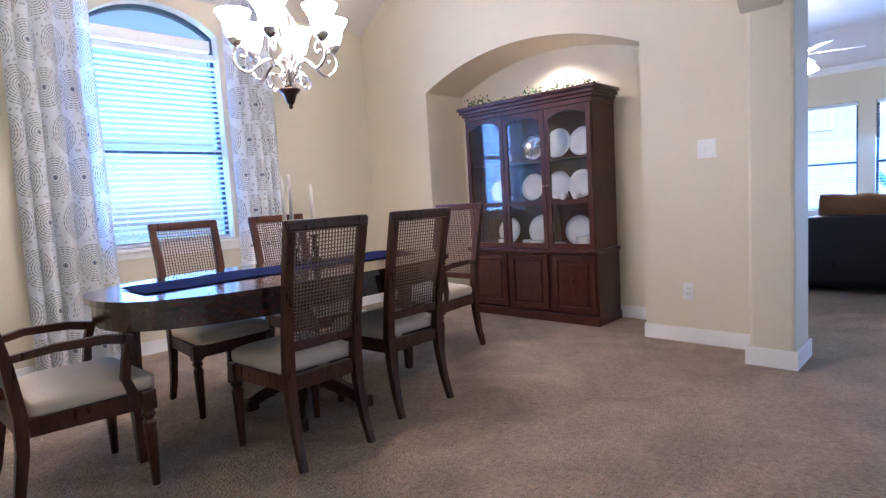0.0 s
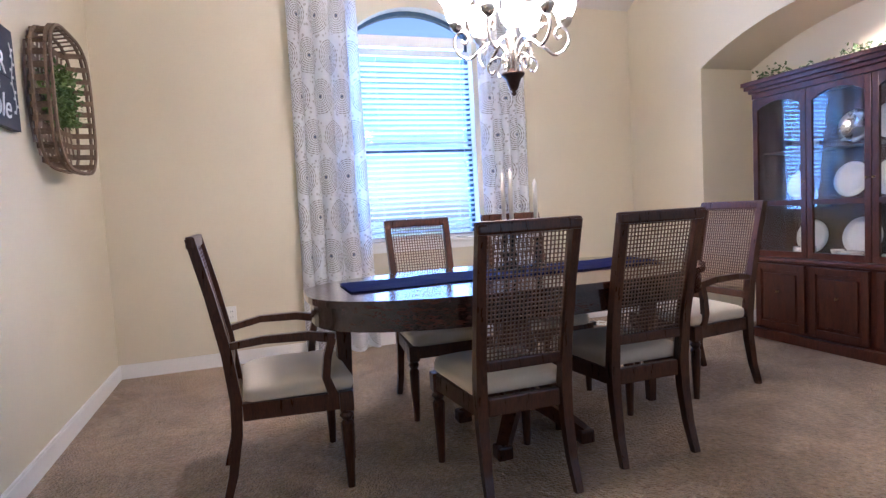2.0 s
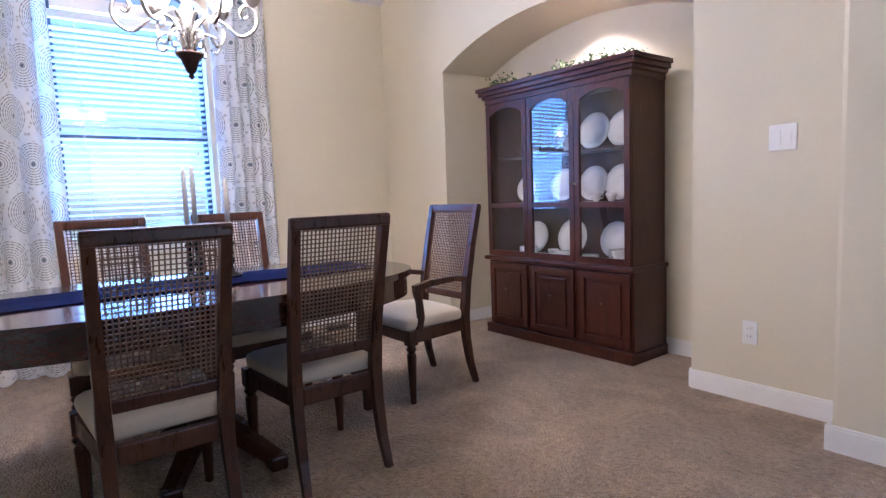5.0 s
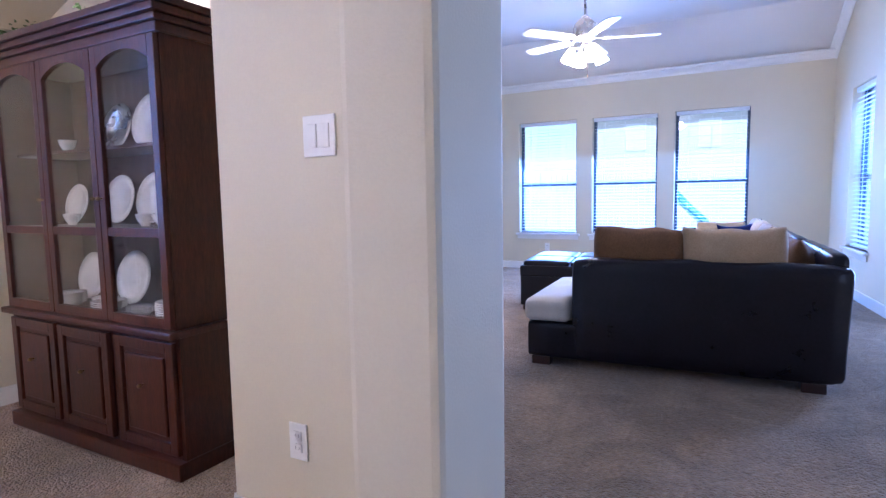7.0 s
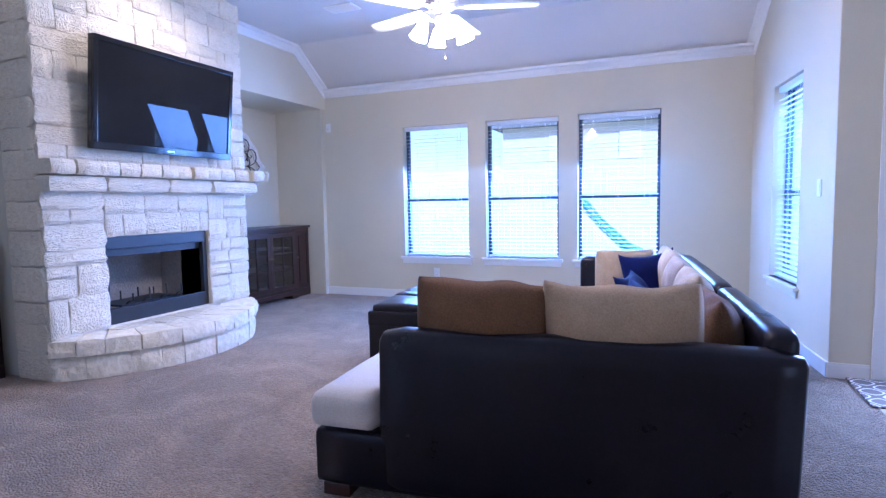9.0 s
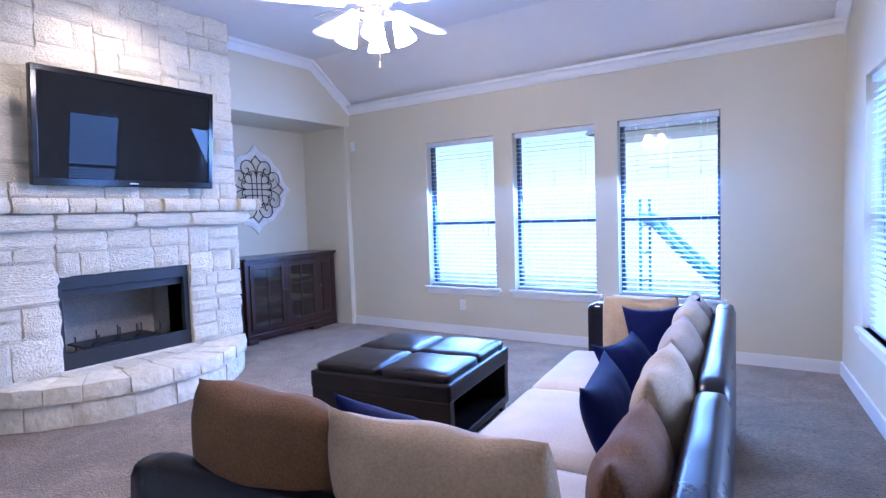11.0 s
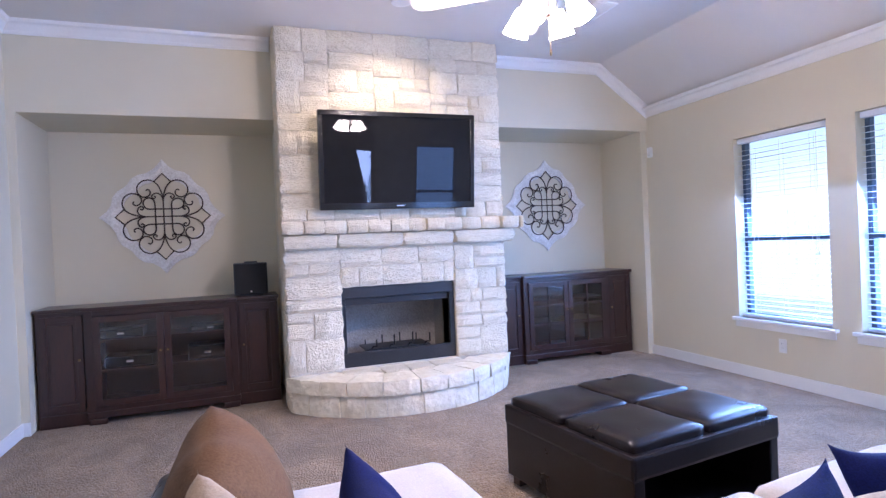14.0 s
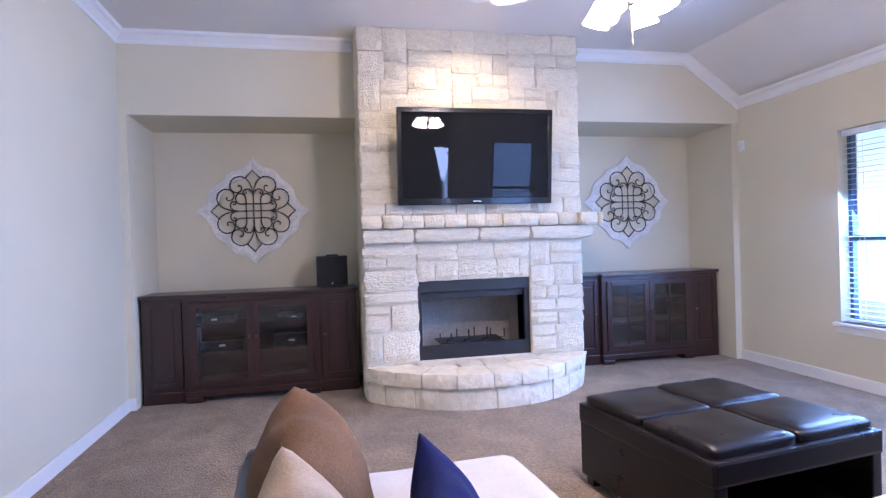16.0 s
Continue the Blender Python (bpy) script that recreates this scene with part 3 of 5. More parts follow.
crown("trim_crown", [((FX, SY, TOP), (FX, 6.86, TOP), (1, 0, 0)), ((FX, 8.86, TOP), (FX, 10.17, TOP), (1, 0, 0)), ((FX, 10.17, TOP), (FX, GY, 2.68), (1, 0, 0)),
    ((FX, GY, 2.69), (RX, GY, 2.69), (0, -1, 0)), ((RX - 0.04, 10.17, TOP), (RX - 0.12, GY, 2.68), (-1, 0, 0)), ((RX + 0.137, DY, TOP), (RX - 0.04, 10.17, TOP), (-1, 0, 0)), ((FX, SY, TOP), (N1 + 0.1, SY, TOP), (0, 1, 0))])


# ---- windows, blinds, door ----


def window(name, m, w, h, label, arch=0.0, sash_at=0.5, slats=True, slat_tilt=8):
    """A sash window in its opening: frame, two panes, sill, blind. Local x along the wall, y outwards, z up from the sill."""
    win = thing(name, m, label, "window", kind="structure")
    bm = bmesh.new()
    y0, y1 = 0.10, 0.15
    f = 0.035
    box(bm, 0, f, y0, y1, 0, h)
    box(bm, w - f, w, y0, y1, 0, h)
    box(bm, f, w - f, y0, y1, 0, f)
    if not arch:
        box(bm, f, w - f, y0, y1, h - f, h)
    part("window_frame", bm, FRAMEDARK, win, "dark bronze sash frame")
    part("meeting_rail", solid(f, w - f, y0 - 0.01, y1, h * sash_at - 0.022, h * sash_at + 0.022, 0.004), FRAMEDARK, win)
    if arch:
        bm = bmesh.new()
        o = segment_arch(0, w, h, h + arch)
        i = segment_arch(f, w - f, h, h + arch - f)
        prism(bm, o + i[::-1], y0, y1, "y")
        part("arch_frame", bm, FRAMEDARK, win)
        part("transom", solid(f, w - f, y0 - 0.03, y1, h - 0.12, h - 0.03, 0.004), TRIM, win, "white transom bar and blind headrail")
    for a, b in ((f, h * sash_at - 0.022), (h * sash_at + 0.022, h - f)):
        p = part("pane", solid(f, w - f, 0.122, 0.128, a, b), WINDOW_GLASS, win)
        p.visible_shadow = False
    bm = bmesh.new()
    box(bm, -0.05, w + 0.05, -0.04, 0.10, -0.03, 0.0, 0.006)
    box(bm, -0.03, w + 0.03, -0.015, -0.002, -0.085, -0.03, 0.003)
    part("window_sill", bm, TRIM, win, "white painted sill and apron")
    if not slats:
        return win
    blind = part("blind", solid(0.012, w - 0.012, 0.03, 0.08, h - 0.20 if arch else h - 0.05, h - 0.15 if arch else h - 0.004, 0.004), SLAT, win, "white slatted blind, slats open")
    top = h - (0.22 if arch else 0.07)
    sl = solid(0.016, w - 0.016, -0.022, 0.022, -0.0012, 0.0012)
    bmesh.ops.recalc_face_normals(sl, faces=sl.faces)
    me = bpy.data.meshes.new("slat")
    sl.to_mesh(me)
    sl.free()
    me.materials.append(SLAT)
    n = int(top / 0.043)
    for k in range(n):
        s = new("slat", me)
        s.parent = blind
        s.matrix_basis = pose(0, 0.055, 0.03 + k * (top - 0.03) / n, slat_tilt + 2 * math.sin(k * 1.7), 0, 0)
    bm = bmesh.new()
    for x in (0.16, w / 2, w - 0.16):
        tube(bm, [(x, 0.031, 0.02), (x, 0.031, top)], 0.0012, 4)
        tube(bm, [(x, 0.079, 0.02), (x, 0.079, top)], 0.0012, 4)
    box(bm, 0.014, w - 0.014, 0.035, 0.075, 0.004, 0.022, 0.003)
    part("ladder_cord", bm, SLAT, blind)
    bm = bmesh.new()
    tube(bm, [(w - 0.10, 0.022, h * sash_at - 0.10), (w - 0.10, 0.024, top)], 0.0015, 4)
    lathe(bm, [(0.002, 0), (0.008, -0.01), (0.009, -0.03), (0.003, -0.045)], 8, (w - 0.10, 0.022, h * sash_at - 0.10))
    part("pull_cord", bm, WHITE, blind)
    return win


for k, (a, b) in enumerate(LW):
    window("window_%d" % (k + 1), pose(a, GY, LS), b - a, LH - LS, "tall sash window with a white slatted blind", sash_at=0.44, slat_tilt=4)
window("window_4", pose(RX - 0.12 + SPLAY * (GY - R1), R1, RS, 0, 0, -90 + 7.1), R1 - R0, RH - RS, "side window with a white slatted blind", sash_at=0.44, slat_tilt=10)
window("window_5", pose(WX, W0, WS, 0, 0, 90), W1 - W0, WSP - WS, "arch-headed dining window with a white slatted blind", arch=WAP - WSP, sash_at=0.438, slat_tilt=-20)
# Added behind the walk as the source for the hall fill.
window("window_6", pose(4.2, E1, ES, 0, 0, -90), E1 - E0, EH - ES, "unseen wide sash window without a blind, added for hall light", slats=False)


def garden_door():
    d = thing("door_1", pose(D0, DY, 0), "white painted door with a tall glass light, closed", "door", kind="structure")
    w = D1 - D0
    bm = bmesh.new()
    for a, b in ((0.02, 0.15), (w - 0.15, w - 0.02)):
        box(bm, a, b, 0.04, 0.085, 0.02, DH - 0.03, 0.003)
    box(bm, 0.15, w - 0.15, 0.04, 0.085, 0.02, 0.27)
    box(bm, 0.15, w - 0.15, 0.04, 0.085, DH - 0.18, DH - 0.03)
    part("leaf", bm, TRIM, d)
    bm = bmesh.new()
    for a, b, c, e in ((0.15, w - 0.15, 0.27, 0.30), (0.15, w - 0.15, DH - 0.21, DH - 0.18), (0.15, 0.18, 0.30, DH - 0.21), (w - 0.18, w - 0.15, 0.30, DH - 0.21)):
        box(bm, a, b, 0.028, 0.06, c, e, 0.004)
    part("glass_bead", bm, TRIM, d)
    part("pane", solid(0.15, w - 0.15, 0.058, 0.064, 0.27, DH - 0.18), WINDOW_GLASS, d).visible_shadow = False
    bm = bmesh.new()
    for a, b, c, e in ((-0.08, 0.0, 0, DH + 0.08), (w, w + 0.08, 0, DH + 0.08), (0, w, DH, DH + 0.08)):
        box(bm, a, b, -0.018, 0.0, c, e, 0.004)
    part("casing", bm, TRIM, d)
    bm = bmesh.new()
    for a, b, c, e in ((0, 0.02, 0, DH), (w - 0.02, w, 0, DH), (0.02, w - 0.02, DH - 0.025, DH)):
        box(bm, a, b, 0.0, 0.12, c, e)
    part("jamb", bm, TRIM, d)
    part("threshold", solid(0.0, w, -0.01, 0.12, 0.0, 0.018, 0.004), BRONZE, d)
    bm = bmesh.new()
    lathe(bm, [(0.03, 0), (0.03, 0.008), (0.012, 0.012), (0.012, 0.04), (0.027, 0.05), (0.028, 0.068), (0.015, 0.078)], 16)
    part("door_knob", bm, NICKEL, d, "satin nickel knob", True, pose(0.085, 0.04, 0.88, 90))
    bm = bmesh.new()
    lathe(bm, [(0.03, 0), (0.03, 0.012), (0.022, 0.02)], 16)
    part("deadbolt", bm, NICKEL, d, "satin nickel deadbolt", True, pose(0.085, 0.04, 1.02, 90))


garden_door()
# outside
def fence():
    f = thing("fence", pose(0, 17.5, -0.14), "weathered timber privacy fence round the garden", "fence")
    me = None
    for k in range(150):
        if me is None:
            o = part("board", solid(-0.07, 0.07, 0, 0.02, 0, 1.85, 0.004), FENCE, f)
            me = o.data
            o.location = (-11, 0, 0)
        else:
            o = new("board", me)
            o.parent = f
            o.location = (-11 + 0.15 * k, 0.004 * (k % 3), 0)
    part("rail", solid(-11.1, 11.5, 0.03, 0.07, 1.4, 1.49), FENCE, f)
    part("rail", solid(-11.1, 11.5, 0.03, 0.07, 0.3, 0.39), FENCE, f)


fence()
house = thing("neighbour_house", pose(1, 34, -0.14), "pale brick two-storey house behind the fence", "house")
part("wall", solid(-9, 8, 0, 8, 0, 5.2), SIDING, house)
bm = bmesh.new()
prism(bm, [(-0.5, 5.2), (4, 8.0), (8.5, 5.2)], -9.5, 8.5, "x")
part("roof", bm, ROOF, house)
for x in (-6.5, -3.0, 1.0, 4.5):
    for z in (0.9, 3.4):
        w = part("window", solid(x, x + 1.0, -0.05, 0.02, z, z + 1.4, 0.01), TRIM, house)
        part("pane", solid(x + 0.06, x + 0.94, -0.06, -0.04, z + 0.06, z + 1.34), FENCE, w)

# ---- dining room ----


def curtain(m, w, h, seed, label):
    c = thing("curtain", m, label, "curtain", "curtains at the dining window")
    bm = bmesh.new()
    uv = bm.loops.layers.uv.new("UVMap")
    nx, nz = 90, 30
    grid = []
    for i in range(nx + 1):
        col = []
        for j in range(nz + 1):
            u, v = i / nx, j / nz
            flare = 1.0 + 0.10 * (1 - v) ** 2
            x = (u - 0.5) * w * flare
            a = 2 * math.pi * (5.2 * u + 0.3 * math.sin(5 * u + seed) + 0.06 * math.sin(4 * v + seed))
            y = 0.045 * math.sin(a) * (0.7 + 0.5 * (1 - v)) + 0.02 * noise.noise(Vector((u * 6, v * 3, seed)))
            x += 0.012 * math.cos(a)
            z = h * v + (0.012 * math.sin(a * 0.5) if j == 0 else 0)
            col.append((bm.verts.new((x, y, z)), (u * w * 1.7 + seed, z)))
        grid.append(col)
    for i in range(nx):
        for j in range(nz):
            q = (grid[i][j], grid[i + 1][j], grid[i + 1][j + 1], grid[i][j + 1])
            f = bm.faces.new([k[0] for k in q])
            for loop, k in zip(f.loops, q):
                loop[uv].uv = k[1]
    part("drape", bm, CURTAIN, c, "", True)
    return c


curtain(pose(WX + 0.09, 1.29, 0.012, 0, 0, 90), 0.52, 2.86, 0.0, "pale curtain printed with grey medallions, hanging to the carpet")
curtain(pose(WX + 0.09, 2.75, 0.012, 0, 0, 90), 0.44, 2.86, 3.1, "pale medallion-print curtain drawn to the window's far side")
rod = thing("curtain_rod", pose(WX + 0.09, 0, 2.89), "dark metal curtain rod over the arched window", "curtain rod")
bm = bmesh.new()
tube(bm, [(0, 0.9, 0), (0, 3.1, 0)], 0.012, 10)
part("rod", bm, BRONZE, rod)
for y in (1.0, 3.0):
    part("bracket", solid(-0.09, 0.0, y - 0.01, y + 0.01, -0.012, 0.012), BRONZE, rod)


def leg_curve(points, r0, r1):
    bm = bmesh.new()
    n = len(points)
    tube(bm, points, 1.0, 4, [r0 + (r1 - r0) * i / (n - 1) for i in range(n)])
    return bm


def chair_frame(name, m, label, arms):
    """Seat faces +y in the chair's own axes; z = 0 on the floor."""
    c = thing(name, m, label, "chair", "chairs round the dining table")
    w, d = (0.225, 0.215) if arms else (0.198, 0.215)
    front = w + (0.015 if arms else 0.004)
    # stiles run on as the splayed back legs
    for s in (-1, 1):
        bm = bmesh.new()
        path = [(s * (w - 0.022), -d - 0.065, 0), (s * (w - 0.026), -d - 0.03, 0.12), (s * (w - 0.028), -d - 0.006, 0.27), (s * (w - 0.028), -d, 0.40), (s * (w - 0.026), -d - 0.02, 0.58), (s * (w - 0.022), -d - 0.062, 0.80), (s * (w - 0.018), -d - 0.112, 1.015)]
        tube(bm, path, 1.0, 4, [0.015, 0.018, 0.021, 0.023, 0.021, 0.019, 0.018])
        part("back_leg", bm, WOOD, c)
        bm = bmesh.new()
        lx, ly = s * front, d - 0.03
        lathe(bm, [(0.015, 0), (0.026, 0.26), (0.018, 0.272), (0.029, 0.29), (0.022, 0.303), (0.027, 0.312)], 12, (lx, ly, 0))
        box(bm, lx - 0.027, lx + 0.027, ly - 0.027, ly + 0.027, 0.312, 0.39, 0.004)
        part("front_leg", bm, WOOD, c)
    bm = bmesh.new()
    box(bm, -front + 0.025, front - 0.025, d - 0.045, d - 0.015, 0.32, 0.385, 0.005)
    box(bm, -w + 0.055, w - 0.055, -d - 0.012, -d + 0.018, 0.32, 0.385, 0.005)
    for s in (-1, 1):
        prism(bm, [(s * (w - 0.044), -d + 0.02), (s * (w - 0.016), -d + 0.02), (s * (front + 0.014), d - 0.056), (s * (front - 0.014), d - 0.056)], 0.32, 0.385, "z")
    part("seat_frame", bm, WOOD, c)
    pad = soft_block(-w + 0.01, w - 0.01, -d + 0.025, d + 0.008, 0.38, 0.45, 0.03, 1, 0.032, 12)
    for v in pad.verts:
        v.co.x *= 1 + (front + 0.022 - w) / w * (v.co.y + d) / (2 * d)
    part("seat", pad, CANVAS, c, "cream upholstered seat pad", True)

    def lean(z):
        return -d - 0.02 - (z - 0.58) * 0.21 if z > 0.58 else -d - (z - 0.40) * 0.111
    part("crest_rail", solid(-w + 0.0, w - 0.0, lean(1.01) - 0.016, lean(1.01) + 0.016, 0.975, 1.022, 0.01), WOOD, c)
    part("lower_rail", solid(-w + 0.05, w - 0.05, lean(0.50) - 0.012, lean(0.50) + 0.012, 0.485, 0.525, 0.006), WOOD, c)
    bm = bmesh.new()
    step = 0.0155
    z0, z1 = 0.522, 0.985

    def strip(a, b, r):
        tube(bm, [a, b], r, 4)
    z = z0
    while z < z1:
        strip((-w + 0.045, lean(z), z), (w - 0.045, lean(z), z), 0.0024)
        z += step
    x = -w + 0.052
    while x < w - 0.045:
        tube(bm, [(x, lean(z), z) for z in (z0, 0.58, z1)], 0.0024, 4)
        x += step
    tagged(part("cane_panel", bm, CANE, c, "woven cane back panel"), kind="stuff")
    if arms:
        for s in (-1, 1):
            bm = bmesh.new()
            x = s * (w + 0.012)
            path = [(s * (w - 0.03), lean(0.61) + 0.01, 0.605), (x, -0.10, 0.625), (x + s * 0.005, 0.06, 0.62), (x + s * 0.005, d - 0.06, 0.60)]
            tube(bm, path, 1.0, 4, [0.014, 0.016, 0.018, 0.019])
            part("arm", bm, WOOD, c)
            bm = bmesh.new()
            path = [(x + s * 0.005, d - 0.07, 0.60), (x + s * 0.004, d - 0.09, 0.53), (x, d - 0.10, 0.45), (s * (front - 0.005), d - 0.075, 0.37)]
            tube(bm, path, 1.0, 4, [0.017, 0.016, 0.017, 0.021])
            part("arm_post", bm, WOOD, c)
    return c


SIDE = "dark walnut dining chair with caned back and cream seat"
side_chair = chair_frame("dining_chair", pose(-1.41, 1.585, 0, 0, 0, 90), SIDE, False)
for x, y, r in ((-1.495, 2.20, 90), (-2.28, 1.62, -90), (-2.28, 2.235, -90)):
    copy_thing(side_chair, pose(x, y, 0, 0, 0, r))
arm_chair = chair_frame("dining_armchair", pose(-1.78, 0.80, 0, 0, 0, 1), "dark walnut armchair with caned back at the table's end", True)
copy_thing(arm_chair, pose(-1.955, 3.03, 0, 0, 0, 180))


def oval(a, b, n=64, power=2.6):
    pts = []
    for k in range(n):
        t = 2 * math.pi * k / n
        c, s = math.cos(t), math.sin(t)
        pts.append((a * math.copysign(abs(c) ** (2 / power), c), b * math.copysign(abs(s) ** (2 / power), s)))
    return pts


def dining_table():
    t = thing("dining_table", pose(-1.75, 1.83, 0), "dark walnut oval dining table with a polished top", "table")
    a, b = 0.50, 0.95
    bm = bmesh.new()
    prism(bm, oval(a, b), 0.722, 0.75, "z")
    bmesh.ops.bevel(bm, geom=[e for e in bm.edges if abs(e.verts[0].co.z - e.verts[1].co.z) < 1e-4], offset=0.006, segments=2, affect="EDGES")
    part("tabletop", bm, WOODY, t, "polished walnut top")
    bm = bmesh.new()
    o, i = oval(a - 0.02, b - 0.02), oval(a - 0.045, b - 0.045)
    n = len(o)
    ring = [[bm.verts.new((*p, z)) for p in q] for q, z in ((o, 0.63), (o, 0.721), (i, 0.721), (i, 0.63))]
    for r in range(4):
        for k in range(n):
            bm.faces.new((ring[r][k], ring[r][(k + 1) % n], ring[(r + 1) % 4][(k + 1) % n], ring[(r + 1) % 4][k]))
    part("apron", bm, WOODY, t)
    for y in (-0.80, 0.80):
        bm = bmesh.new()
        tube(bm, [(-0.06, y, 0), (-0.06, y, 0.25), (-0.06, y, 0.60), (-0.06, y, 0.632)], 1.0, 4, [0.020, 0.026, 0.036, 0.040])
        part("leg", bm, WOOD, t)
    bm = bmesh.new()
    lathe(bm, [(0.05, 0.16), (0.085, 0.20), (0.06, 0.30), (0.10, 0.42), (0.06, 0.55), (0.12, 0.63)], 18)
    part("pedestal", bm, WOOD, t)
    for r in (40, 140, 220, 320):
        bm = bmesh.new()
        c, s = math.cos(radians(r)), math.sin(radians(r))
        tube(bm, [(0.03 * c, 0.03 * s, 0.19), (0.17 * c, 0.17 * s, 0.12), (0.31 * c, 0.31 * s, 0.04)], 1.0, 4, [0.036, 0.033, 0.028])
        box(bm, 0.31 * c - 0.035, 0.31 * c + 0.035, 0.31 * s - 0.035, 0.31 * s + 0.035, 0, 0.06, 0.01)
        part("pedestal_foot", bm, WOOD, t)


dining_table()


def runner():
    bm = bmesh.new()
    nx, ny = 16, 90
    g = []
    for i in range(nx + 1):
        col = []
        for j in range(ny + 1):
            u, v = i / nx - 0.5, j / ny - 0.5
            x, y = 0.34 * u + 0.012 * math.sin(9 * v), 1.56 * v
            z = 0.004 + 0.006 * max(0, noise.noise(Vector((x * 7, y * 5, 2)))) + 0.006 * abs(noise.noise(Vector((x * 18, y * 9, 5))))
            col.append(bm.verts.new((x, y, z)))
        g.append(col)
    for i in range(nx):
        for j in range(ny):
            bm.faces.new((g[i][j], g[i + 1][j], g[i + 1][j + 1], g[i][j + 1]))
    bmesh.ops.solidify(bm, geom=bm.faces[:], thickness=0.002)
    ob = ob_from("table_runner", bm, NAVY, True)
    ob.matrix_basis = pose(-1.80, 1.83, 0.751)
    tagged(ob, "crumpled navy blue cloth runner along the table", "table runner")


runner()


def candlestick(x, y, h, label):
    c = thing("candlestick", pose(x, y, 0.765), label, "candlestick", "candlesticks on the table")
    bm = bmesh.new()
    lathe(bm, [(0.045, 0), (0.045, 0.008), (0.016, 0.022), (0.010, 0.05), (0.020, 0.07), (0.010, 0.09), (0.009, h - 0.06), (0.018, h - 0.045), (0.008, h - 0.03), (0.021, h - 0.01), (0.021, h)], 16)
    part("stick", bm, GLOSSBLACK, c, "dark glazed stem", True)
    bm = bmesh.new()
    lathe(bm, [(0.011, h), (0.010, h + 0.255), (0.004, h + 0.27), (0.001, h + 0.277)], 12)
    part("candle", bm, CANDLE, c, "unlit ivory taper candle", True)


candlestick(-1.83, 1.835, 0.19, "dark candlestick with an unlit ivory taper")
candlestick(-1.80, 1.86, 0.20, "taller dark candlestick with an unlit ivory taper")
candlestick(-1.80, 1.99, 0.15, "short dark candlestick with an unlit ivory taper")


def scroll(c, r0, r1, a0, a1, n=26):
    """A spiral in a plane: pairs."""
    return [(c[0] + (r0 + (r1 - r0) * i / n) * math.cos(radians(a0 + (a1 - a0) * i / n)), c[1] + (r0 + (r1 - r0) * i / n) * math.sin(radians(a0 + (a1 - a0) * i / n))) for i in range(n + 1)]


def chandelier():
    c = thing("chandelier", pose(-1.743, 1.875, 1.57), "lit brushed nickel chandelier with scrolled arms and glass shades", "chandelier")
    bm = bmesh.new()
    lathe(bm, [(0.004, 0), (0.012, 0.008), (0.008, 0.02), (0.018, 0.028), (0.035, 0.075), (0.052, 0.09), (0.055, 0.10), (0.030, 0.102)], 20)
    part("finial", bm, BRONZE, c, "dark bronze bell finial", True)
    bm = bmesh.new()
    lathe(bm, [(0.014, 0.10), (0.012, 0.22), (0.026, 0.26), (0.012, 0.30), (0.010, 0.52), (0.024, 0.55), (0.008, 0.58), (0.006, TOP - 1.57 - 0.03), (0.06, TOP - 1.57 - 0.025), (0.065, TOP - 1.57)], 14)
    part("stem", bm, NICKEL, c, "", True)
    for k in range(6):
        r = radians(60 * k + 12)
        bm = bmesh.new()
        prof = [(0.02, 0.11), (0.035, 0.20), (0.08, 0.245), (0.14, 0.215), (0.19, 0.175), (0.235, 0.19), (0.262, 0.235), (0.25, 0.285), (0.215, 0.295), (0.198, 0.268), (0.212, 0.245), (0.228, 0.255)]
        tube(bm, [(a * math.cos(r), a * math.sin(r), z) for a, z in ease(prof)], 0.007, 8)
        low = [(0.02, 0.12), (0.05, 0.17), (0.095, 0.165), (0.115, 0.13), (0.098, 0.103), (0.078, 0.118)]
        tube(bm, [(a * math.cos(r), a * math.sin(r), z) for a, z in ease(low)], 0.005, 6)
        high = [(0.016, 0.50), (0.05, 0.44), (0.045, 0.36), (0.02, 0.30)]
        tube(bm, [(a * math.cos(r), a * math.sin(r), z) for a, z in ease(high)], 0.005, 6)
        arm = part("arm", bm, NICKEL, c, "", True)
        x, y = 0.245 * math.cos(r), 0.245 * math.sin(r)
        bm = bmesh.new()
        lathe(bm, [(0.006, 0.29), (0.020, 0.30), (0.034, 0.32), (0.036, 0.335), (0.014, 0.345)], 14, (x, y, 0))
        part("cup", bm, NICKEL, arm, "", True)
        bm = bmesh.new()
        lathe(bm, [(0.030, 0.336), (0.045, 0.36), (0.055, 0.41), (0.085, 0.46), (0.082, 0.461), (0.050, 0.41), (0.040, 0.365)], 18, (x, y, 0))
        part("shade", bm, SHADE_GLOW, arm, "lit frosted glass shade", True)


chandelier()


def panel_door(bm, x0, x1, z0, z1, y, t=0.018, rail=0.045):
    """A framed, raised panel: front face at y, drawn outwards to -y."""
    for a, b, c, e in ((x0, x0 + rail, z0, z1), (x1 - rail, x1, z0, z1), (x0 + rail, x1 - rail, z0, z0 + rail), (x0 + rail, x1 - rail, z1 - rail, z1)):
        box(bm, a, b, y - t, y, c, e, 0.003)
    box(bm, x0 + rail, x1 - rail, y - t * 0.35, y, z0 + rail, z1 - rail)
    box(bm, x0 + rail + 0.022, x1 - rail - 0.022, y - t * 0.9, y - t * 0.3, z0 + rail + 0.022, z1 - rail - 0.022, 0.006)


def knob(parent, x, y, z, material, r=0.011):
    bm = bmesh.new()
    lathe(bm, [(r * 0.6, 0), (r * 0.5, 0.008), (r, 0.014), (r, 0.02), (r * 0.4, 0.026)], 10)
    part("knob", bm, material, parent, "", True, pose(x, y, z, 90))


